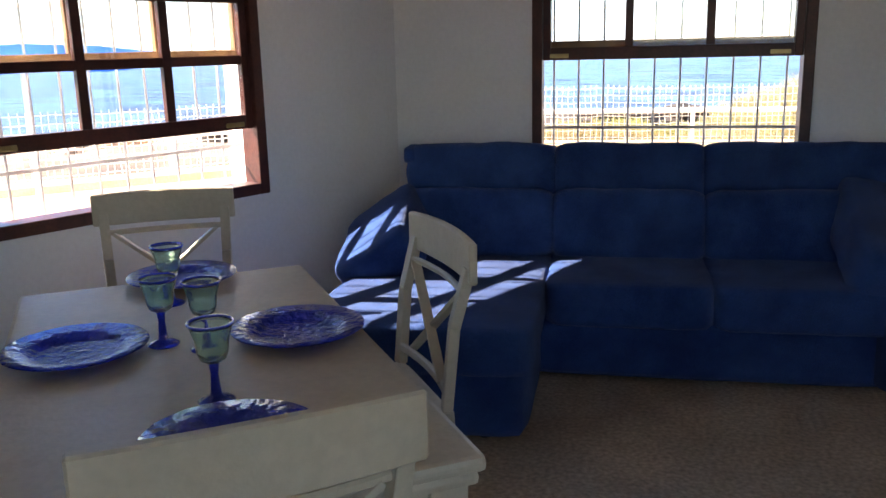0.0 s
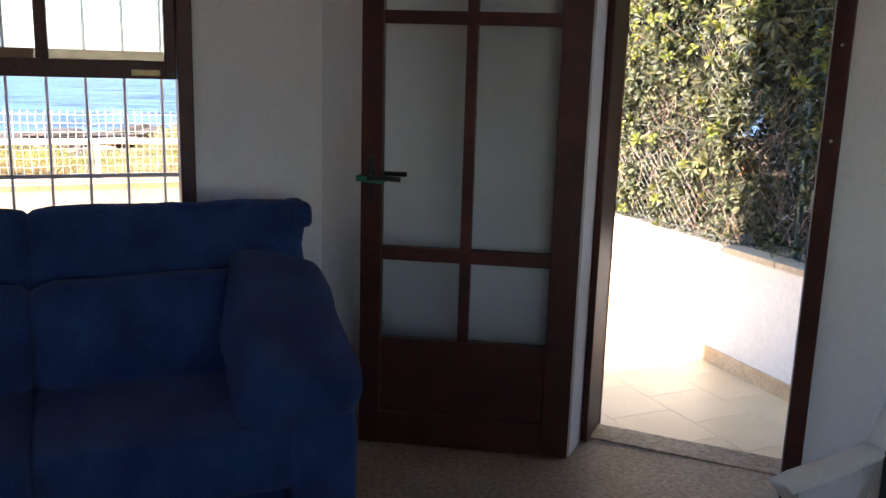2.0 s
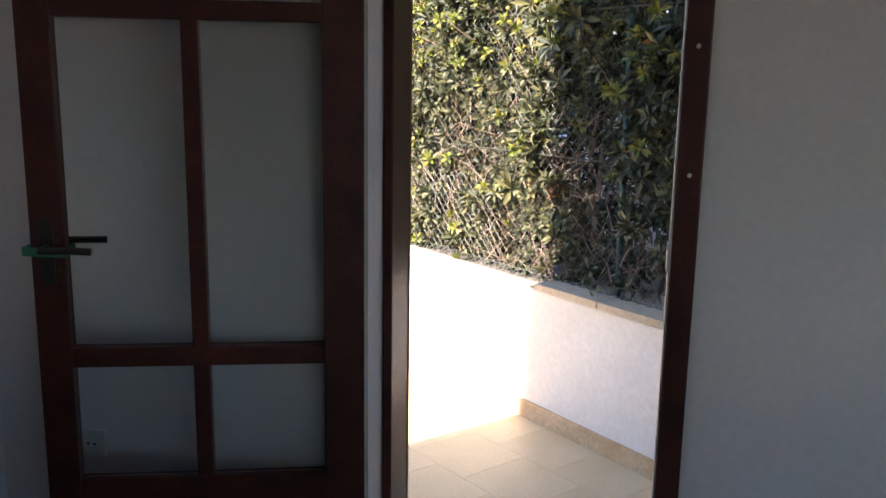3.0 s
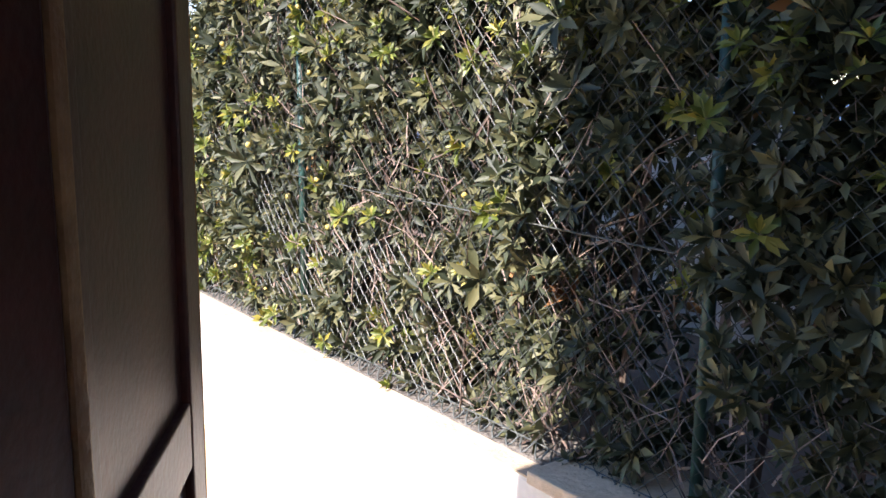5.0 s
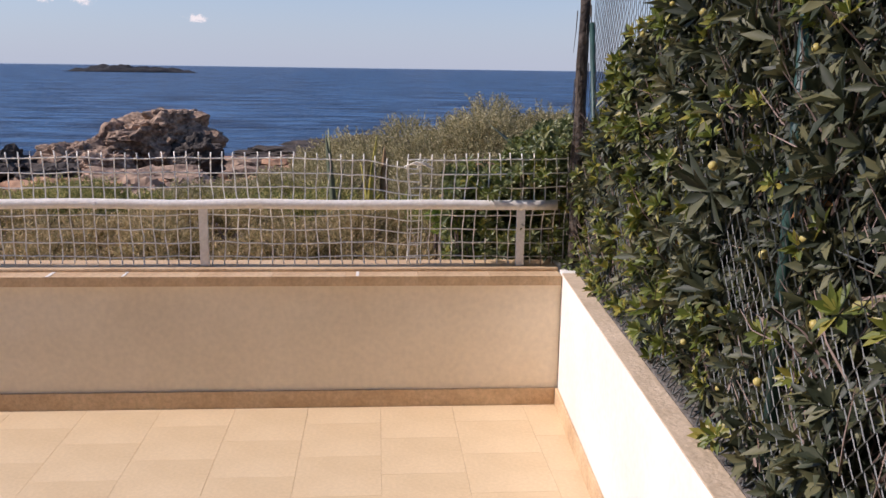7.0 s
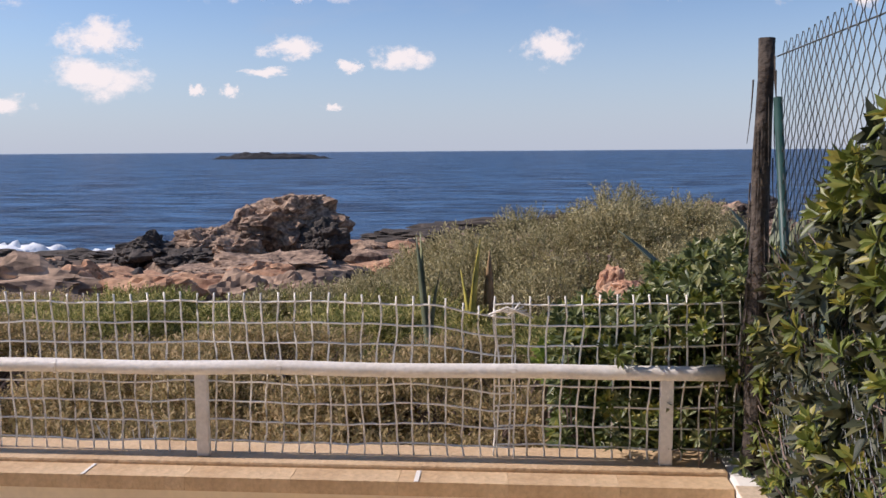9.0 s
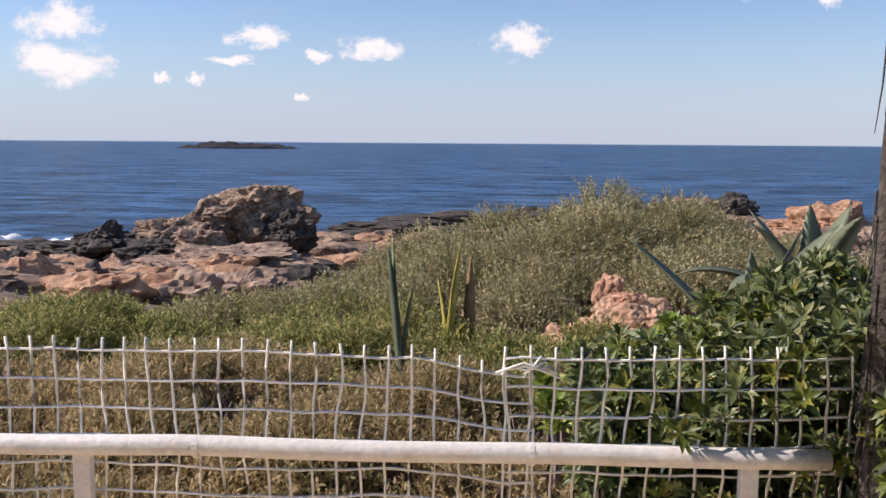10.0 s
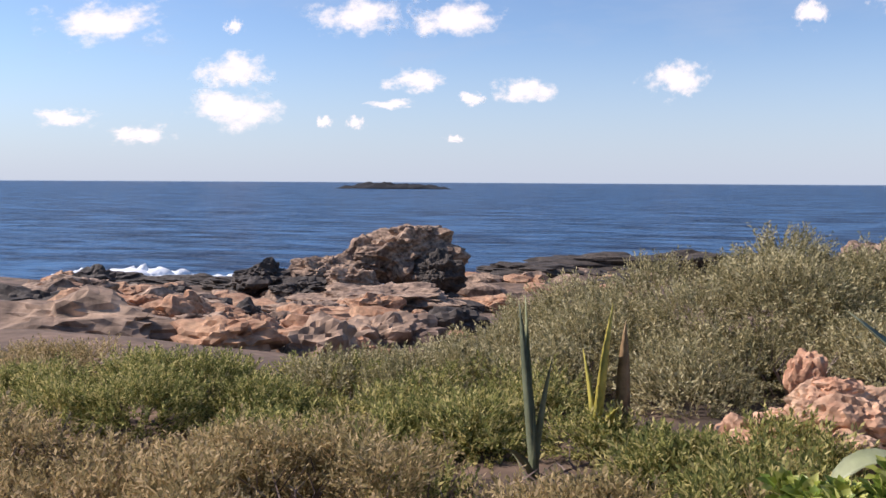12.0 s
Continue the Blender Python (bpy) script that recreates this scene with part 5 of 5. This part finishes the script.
# ---- chain-link fence before the hedge
fence = thing("chain_link_fence", "green chain-link fence with steel posts along the low wall", "fence")
bm = bmesh.new()
CELL = 0.056
rng = random.Random(61)
nz_ = int(1.26 / CELL * 2)
for i in range(int((8.84 - 3.2) / CELL * 2) - 1):
    y0 = 3.2 + i * CELL / 2
    pts = []
    for k in range(nz_ + 1):
        z = 0.515 + k * CELL / 2
        sag = 0.02 * noise.noise(Vector((y0 * 1.5, z * 1.5, 4)))
        pts.append((3.475 + sag + (0.002 if (k + i) % 2 else -0.002), y0 + (CELL * 0.52 if (k + i) % 2 else -CELL * 0.02), z + 0.03 * noise.noise(Vector((y0 * 0.7, z, 9)))))
    tube(bm, pts, 0.0017, 3, None, False)
ob = part("mesh", bm, M_WIRE, fence, "rusty green zigzag wire")
ob["kind"] = "stuff"
for y, top in ((4.9, 1.72), (6.63, 1.74), (8.36, 1.3)):
    part("post", tube(bmesh.new(), [(3.495, y, 0.48), (3.495, y + 0.012, top)], 0.015, 10), M_GREENPOST, fence, "dark green coated steel post", True)
part("brace", tube(bmesh.new(), [(3.49, 8.52, 0.50), (3.47, 8.80, 1.62)], 0.013, 8), M_GREENPOST, fence, "slanting green brace", True)
for z in (0.53, 1.1, 1.74):
    part("line_wire", tube(bmesh.new(), [(3.474, 3.2, z), (3.474, 8.84, z)], 0.0022, 4), M_WIRE, fence)
bm = bmesh.new()
for i in range(int((8.7 - 4.2) / CELL)):
    y = 4.2 + i * CELL
    tube(bm, [(3.465, y, 0.53), (3.452, y + 0.012, 0.508), (3.447, y + 0.026, 0.50), (3.455, y + 0.038, 0.512), (3.468, y + 0.046, 0.53)], 0.0026, 4, None, False)
part("wire_edging", bm, M_WIRE, fence, "twisted wire ends at the fence's foot")["kind"] = "stuff"
bm = bmesh.new()
pts = [(3.44 + 0.012 * noise.noise(Vector((0, 0, k))), 8.83 + 0.012 * noise.noise(Vector((5, 0, k))), 0.40 + k * 0.116) for k in range(13)]
tube(bm, pts, 0.031, 12, 0.023)
for v in bm.verts:
    v.co += Vector((noise.noise(v.co * 26), noise.noise(v.co * 26 + Vector((9, 0, 0))), 0)) * 0.008
wp = tagged(part("wooden_post", bm, M_POSTWOOD, None, "", True), "weathered dark wooden post with frayed bark", "post")
bm = bmesh.new()
for _ in range(46):
    a, z = rng.uniform(0, 6.283), rng.uniform(0.8, 1.74)
    p = Vector((3.44 + 0.032 * math.cos(a), 8.83 + 0.032 * math.sin(a), z))
    tube(bm, [p, p + Vector((0.003 * math.cos(a), 0.003 * math.sin(a), -rng.uniform(0.04, 0.12))), p + Vector((0.012 * math.cos(a), 0.012 * math.sin(a), -rng.uniform(0.13, 0.2)))], 0.003, 3, 0.001, False)
part("bark_fringe", bm, M_POSTWOOD, wp, "frayed strips of bark")["kind"] = "stuff"


# ---- rails and nets on the low walls
def railing(name, m, length, posts, label):
    r = thing(name, label, "railing", m)
    pts = [(length * i / 40, 0.004 * noise.noise(Vector((i * 0.4, 1, 0))), 0.79 + 0.006 * noise.noise(Vector((i * 0.3, 7, 0)))) for i in range(41)]
    part("handrail", tube(bmesh.new(), pts, 0.0235, 12), M_RAIL, r, "white-painted steel tube with worn joints", True)
    for x in posts:
        part("post", slab(bmesh.new(), x - 0.02, x + 0.02, -0.012, 0.012, 0.50, 0.775, 0.003), M_RAIL, r, "flat white-painted steel post")
    for i in range(int(length / 0.74)):
        x = 0.42 + i * 0.74
        part("joint_ring", tube(bmesh.new(), [(x - 0.006, 0, 0.79), (x + 0.006, 0, 0.79)], 0.0258, 12), M_RAIL, r)
    return r


def net(name, m, length, z0, z1, label, seed, tear=None):
    """A stiff plastic net: wavy strands, bound to the rail, cut ends standing up along the top."""
    cx, cz = 0.0535, 0.0655
    nzz = int((z1 - z0) / cz)

    def place(x, z):
        w = noise.noise(Vector((x * 2.3, z * 4, seed))) + 0.7 * noise.noise(Vector((x * 9, z * 11, seed)))
        w2 = noise.noise(Vector((x * 1.1, z * 2.5, seed + 5)))
        dip = -0.035 * math.exp(-((x - tear) / 0.13) ** 2) * (z - z0) / (z1 - z0) if tear else 0
        lift = 0.02 * noise.noise(Vector((x * 0.8, 2, seed + 9))) * (z - z0) / (z1 - z0)
        return (x + 0.012 * w, 0.012 * w2 + 0.02 * noise.noise(Vector((x * 1.3, z * 1.5, seed + 3))), z + 0.010 * noise.noise(Vector((x * 3, z * 3, seed + 2))) + 0.006 * noise.noise(Vector((x * 11, z * 9, seed + 4))) + dip + lift)

    n_ = thing(name, label, "net", m)
    for i in range(int(length / cx) + 1):
        x = i * cx
        zs_ = [z0 + k * cz / 2 for k in range(nzz * 2 + 1)]
        part("strand", tube(bmesh.new(), [place(x, z) for z in zs_] + [place(x, z0 + nzz * cz + 0.028)], 0.0033, 5), M_NET, n_, "", True)
    for k in range(nzz + 1):
        z = z0 + k * cz
        part("strand", tube(bmesh.new(), [place(i * cx / 2, z) for i in range(int(length / cx) * 2 + 1)], 0.0032, 5), M_NET, n_, "", True)
    return n_


railing("railing", M_NORTH @ Matrix.Translation((-1.4, 8.855, 0)), 4.76, (0.10, 1.64, 3.12, 4.59), "white-painted tube railing on the low sea wall")
net("garden_net", M_NORTH @ Matrix.Translation((-1.4, 8.888, 0)), 4.15, 0.47, 1.03, "white plastic garden net tied along the railing", 3, 4.07)
net("garden_net", M_NORTH @ Matrix.Translation((2.66, 8.896, 0)), 0.78, 0.47, 1.0, "white plastic garden net end overlapping its neighbour", 8)
bm = bmesh.new()
for k in range(5):
    tube(bm, [(2.64 + 0.02 * k, 8.875, 0.965 + 0.006 * k), (2.70, 8.868, 0.99 - 0.008 * k), (2.78 - 0.01 * k, 8.878, 0.955 + 0.012 * k)], 0.003, 5)
along_sea(tagged(part("net_tie", bm, M_NET, None, "", True), "knotted white twine joining two nets", "twine"))
W2 = M_WESTWALL @ Matrix.Translation((0, -0.14, 0))
railing("railing", W2 @ Matrix.Translation((0.12, 0, 0)), 7.3, (0.1, 1.6, 3.1, 4.6, 6.1, 7.2), "white-painted tube railing on the far low wall")
net("garden_net", W2 @ Matrix.Translation((0.12, -0.035, 0)), 7.3, 0.47, 1.03, "white plastic garden net along the far railing", 14)

# coping tiles: the sea wall, the west wall and the shaded end of the hedge wall
coping = along_sea(tagged(new("coping_north"), "tan coping tiles on the low sea wall", "coping", kind="structure"))
bm = box(0, 0.3304, -0.018, 0.12, 0, 0.045, 0.0012)
me_tile = bpy.data.meshes.new("coping_tile")
bm.to_mesh(me_tile)
bm.free()
me_tile.materials.append(M_CAP)
for i in range(15):
    o = new("coping_tile", me_tile)
    o.parent, o.location = coping, (-1.6 + i * 0.331, 8.72, 0.4402)
along_sea(tagged(part("curb_north", box(-1.5, 3.37, 8.842 - 0.045, 8.99, 0.44, 0.50, 0.008), M_CAP), "raised tan kerb carrying the railing", "kerb", kind="structure"))
bm = bmesh.new()
for x, w in ((0.05, 0.012), (1.05, 0.016), (1.38, 0.010), (2.42, 0.014)):
    slab(bm, x, x + w, 8.7005, 8.79, 0.486, 0.4878)
along_sea(tagged(part("mortar_patch", bm, M_OUTWALL), "pale mortar smears on the coping", "mortar", kind="stuff"))
cw = tagged(part("coping_west", box(-0.1, 7.6, -0.28, 0.018, 0.4405, 0.50, 0.008), M_CAP), "ochre coping of the far low wall", "coping", kind="structure")
cw.matrix_world = M_WESTWALL
cope = tagged(new("coping_east"), "tan coping tiles on the shaded end of the hedge wall", "coping", kind="structure")
bm = box(-0.025, 0.30, 0, 0.395, 0, 0.034, 0.006)
me_cope = bpy.data.meshes.new("coping_slab")
bm.to_mesh(me_cope)
bm.free()
me_cope.materials.append(M_COPE)
for i in range(8):
    o = new("coping_tile", me_cope)
    o.parent, o.location = cope, (3.37, 4.88 - i * 0.398, 0.4925)

# ---- blue parasol on the far side of the terrace
ps = thing("parasol", "blue canvas parasol lowered on the far side of the terrace", "parasol", Matrix.Translation((-4.28, 5.37, TZ)))
bm = bmesh.new()
rim = [bm.verts.new((0.95 * math.cos(a), 0.95 * math.sin(a), 1.58 - 0.015 * (i % 2))) for i, a in enumerate(2 * math.pi * k / 16 for k in range(16))]
low = [bm.verts.new(v.co + Vector((0, 0, -0.09))) for v in rim]
mid = [bm.verts.new((0.5 * math.cos(a), 0.5 * math.sin(a), 1.635)) for a in (2 * math.pi * k / 16 for k in range(16))]
tip = bm.verts.new((0, 0, 1.66))
for i in range(16):
    j = (i + 1) % 16
    bm.faces.new((low[i], low[j], rim[j], rim[i]))
    bm.faces.new((rim[i], rim[j], mid[j], mid[i]))
    bm.faces.new((mid[i], mid[j], tip))
bmesh.ops.solidify(bm, geom=bm.faces[:], thickness=0.006)
part("canopy", bm, M_BLUECLOTH, ps, "blue canvas canopy with a valance")
part("pole", tube(bmesh.new(), [(0, 0, 0.1), (0, 0, 1.655)], 0.02, 10), M_WHITEP, ps, "", True)
part("base", lathe(bmesh.new(), [(0.001, 0), (0.26, 0), (0.26, 0.06), (0.06, 0.10), (0.03, 0.3), (0.001, 0.3)], 24), M_WHITEP, ps)

# ---- clouds, far out over the sea
M_CLOUD = bpy.data.materials.new("cloud")
M_CLOUD.use_nodes = True
n, ln = M_CLOUD.node_tree.nodes, M_CLOUD.node_tree.links
n.remove(n["Principled BSDF"])
tc, obi = n.new("ShaderNodeTexCoord"), n.new("ShaderNodeObjectInfo")
sep = n.new("ShaderNodeVectorMath")
sep.operation = "LENGTH"
ln.new(tc.outputs["Object"], sep.inputs[0])
va = n.new("ShaderNodeVectorMath")
va.operation = "MULTIPLY_ADD"
va.inputs[1].default_value = (2.6, 1.0, 1.5)
ln.new(tc.outputs["Object"], va.inputs[0])
comb = n.new("ShaderNodeCombineXYZ")
mul = n.new("ShaderNodeMath")
mul.operation = "MULTIPLY"
mul.inputs[1].default_value = 40
ln.new(obi.outputs["Random"], mul.inputs[0])
for k in range(3):
    ln.new(mul.outputs[0], comb.inputs[k])
ln.new(comb.outputs[0], va.inputs[2])
nz = n.new("ShaderNodeTexNoise")
nz.inputs["Scale"].default_value, nz.inputs["Detail"].default_value, nz.inputs["Roughness"].default_value = 1.0, 7, 0.62
ln.new(va.outputs[0], nz.inputs["Vector"])
sub = n.new("ShaderNodeMath")
sub.operation = "MULTIPLY_ADD"
sub.inputs[1].default_value, sub.inputs[2].default_value = -0.55, 0.12
ln.new(sep.outputs["Value"], sub.inputs[0])
add = n.new("ShaderNodeMath")
add.operation = "ADD"
ln.new(nz.outputs["Fac"], add.inputs[0])
ln.new(sub.outputs[0], add.inputs[1])
mr = n.new("ShaderNodeMapRange")
mr.interpolation_type = "SMOOTHSTEP"
mr.inputs["From Min"].default_value, mr.inputs["From Max"].default_value = 0.22, 0.52
mr.inputs["To Max"].default_value = 0.95
ln.new(add.outputs[0], mr.inputs[0])
em, tr, mx = n.new("ShaderNodeEmission"), n.new("ShaderNodeBsdfTransparent"), n.new("ShaderNodeMixShader")
em.inputs[0].default_value, em.inputs[1].default_value = (1.0, 0.965, 0.93, 1), 0.95
ln.new(mr.outputs[0], mx.inputs[0])
ln.new(tr.outputs[0], mx.inputs[1])
ln.new(em.outputs[0], mx.inputs[2])
ln.new(mx.outputs[0], n["Material Output"].inputs[0])
CLOUDS = ((170, 55, -1353, 342), (205, 60, -1357, 228), (185, 60, -935, 497), (170, 60, -633, 481), (110, 36, -750, 301), (52, 20, -582, 246), (112, 38, -423, 265),
          (46, 20, -1055, 184), (40, 20, -950, 180), (105, 52, 6, 293), (145, 55, 639, 468), (62, 30, 861, 406), (42, 12, -642, 129), (45, 24, -1378, 493), (95, 16, -845, 237),
          (60, 40, 353, 466), (300, 75, -1880, 532), (165, 34, -2045, 212), (150, 34, -1752, 153))
bm = bmesh.new()
bmesh.ops.create_grid(bm, x_segments=1, y_segments=1, size=1, matrix=Matrix.Rotation(math.pi / 2, 4, "X"))
me_cloud = bpy.data.meshes.new("cloud")
bm.to_mesh(me_cloud)
bm.free()
me_cloud.materials.append(M_CLOUD)
for i, (w, h, x, z) in enumerate(CLOUDS):
    c = tagged(new("cloud", me_cloud), "small white fair-weather cloud over the sea", "cloud", "clouds", "structure")
    c.location, c.scale = (x, 2500 + i * 6, z), (w * 1.25, 1, h * 1.5)
    c.visible_shadow = False

# ---- glowing sheet that paints pale haze low over the sea, with thin high cloud
M_HAZEGLOW = bpy.data.materials.new("glowing_horizon_haze")
M_HAZEGLOW.use_nodes = True
n, ln = M_HAZEGLOW.node_tree.nodes, M_HAZEGLOW.node_tree.links
n.remove(n["Principled BSDF"])
tc, sp = n.new("ShaderNodeTexCoord"), n.new("ShaderNodeSeparateXYZ")
ln.new(tc.outputs["Object"], sp.inputs[0])
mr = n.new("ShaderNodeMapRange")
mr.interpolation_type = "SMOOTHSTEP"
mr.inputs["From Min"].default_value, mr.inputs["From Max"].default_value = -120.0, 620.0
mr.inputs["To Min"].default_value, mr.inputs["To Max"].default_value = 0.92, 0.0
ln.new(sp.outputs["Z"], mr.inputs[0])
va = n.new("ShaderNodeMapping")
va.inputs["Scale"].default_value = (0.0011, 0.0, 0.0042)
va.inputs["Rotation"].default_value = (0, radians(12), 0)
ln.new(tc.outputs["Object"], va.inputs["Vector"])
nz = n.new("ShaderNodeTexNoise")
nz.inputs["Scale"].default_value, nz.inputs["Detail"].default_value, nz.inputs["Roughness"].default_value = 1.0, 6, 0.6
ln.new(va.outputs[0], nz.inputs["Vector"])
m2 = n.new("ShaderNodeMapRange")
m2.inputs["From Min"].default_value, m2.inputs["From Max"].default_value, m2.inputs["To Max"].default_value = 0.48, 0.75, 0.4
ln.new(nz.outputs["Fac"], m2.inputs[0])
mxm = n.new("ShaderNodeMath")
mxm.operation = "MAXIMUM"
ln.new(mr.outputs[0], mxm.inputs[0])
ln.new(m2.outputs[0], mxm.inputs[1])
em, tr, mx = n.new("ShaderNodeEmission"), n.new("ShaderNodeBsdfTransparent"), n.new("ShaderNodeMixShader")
# pale-blue emission paints the haze's light, strongest at the horizon
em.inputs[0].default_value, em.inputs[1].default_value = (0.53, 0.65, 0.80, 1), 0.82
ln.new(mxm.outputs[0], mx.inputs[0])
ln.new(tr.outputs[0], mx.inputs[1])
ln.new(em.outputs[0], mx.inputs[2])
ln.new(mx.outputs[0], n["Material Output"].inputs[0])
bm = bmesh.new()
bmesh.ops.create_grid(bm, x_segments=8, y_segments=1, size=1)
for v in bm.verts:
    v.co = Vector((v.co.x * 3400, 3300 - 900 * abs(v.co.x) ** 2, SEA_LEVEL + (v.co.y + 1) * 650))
hz = tagged(part("backdrop", bm, M_HAZEGLOW), "glowing sheet painted with pale haze and thin high cloud", "sky", kind="structure")
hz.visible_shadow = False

# ---- terrace tiles, last
floor_t = tagged(new("terrace_floor"), "cream terrace tiles with thin dark joints", "floor", kind="structure")
bm = box(-0.1671, 0.1671, -0.1671, 0.1671, -0.012, 0, 0.001)
me_t = bpy.data.meshes.new("tile")
bm.to_mesh(me_t)
bm.free()
me_t.materials.append(M_TILE)
TR = Matrix.Translation((2.70, 5.47, TZ)) @ Matrix.Rotation(radians(3), 4, "Z")
PITCH = 0.335


def on_terrace(x, y):
    if x > 3.52 or y > 8.86 or y < 2.9:
        return False
    inside_house = (0.713 * x + 0.701 * y < 4.62) and y < 5.42
    if inside_house or (y < 5.42 and x < 1.45):
        return False
    return x > -0.2 or y > 6.0


for i in range(-16, 4):
    for j in range(-9, 12):
        p = TR @ Vector(((i - 0.5) * PITCH, (j + 0.5 + 0.5 * (i % 2)) * PITCH, 0))
        if not on_terrace(p.x, p.y) or p.x < -1.4:
            continue
        o = new("tile", me_t)
        o.parent = floor_t
        o.matrix_basis = Matrix.Translation(p) @ Matrix.Rotation(radians(3), 4, "Z")
bm = prism([(-1.56, 8.52), (-7.1, 3.6), (-7.1, -2.9), (-6.0, -2.9), (-2.45, 4.3), (-1.56, 5.5)], TZ - 0.0095, TZ - 0.001)
tagged(part("terrace_floor_west", bm, M_TILE), "cream terrace floor beside the house", "floor", kind="structure")
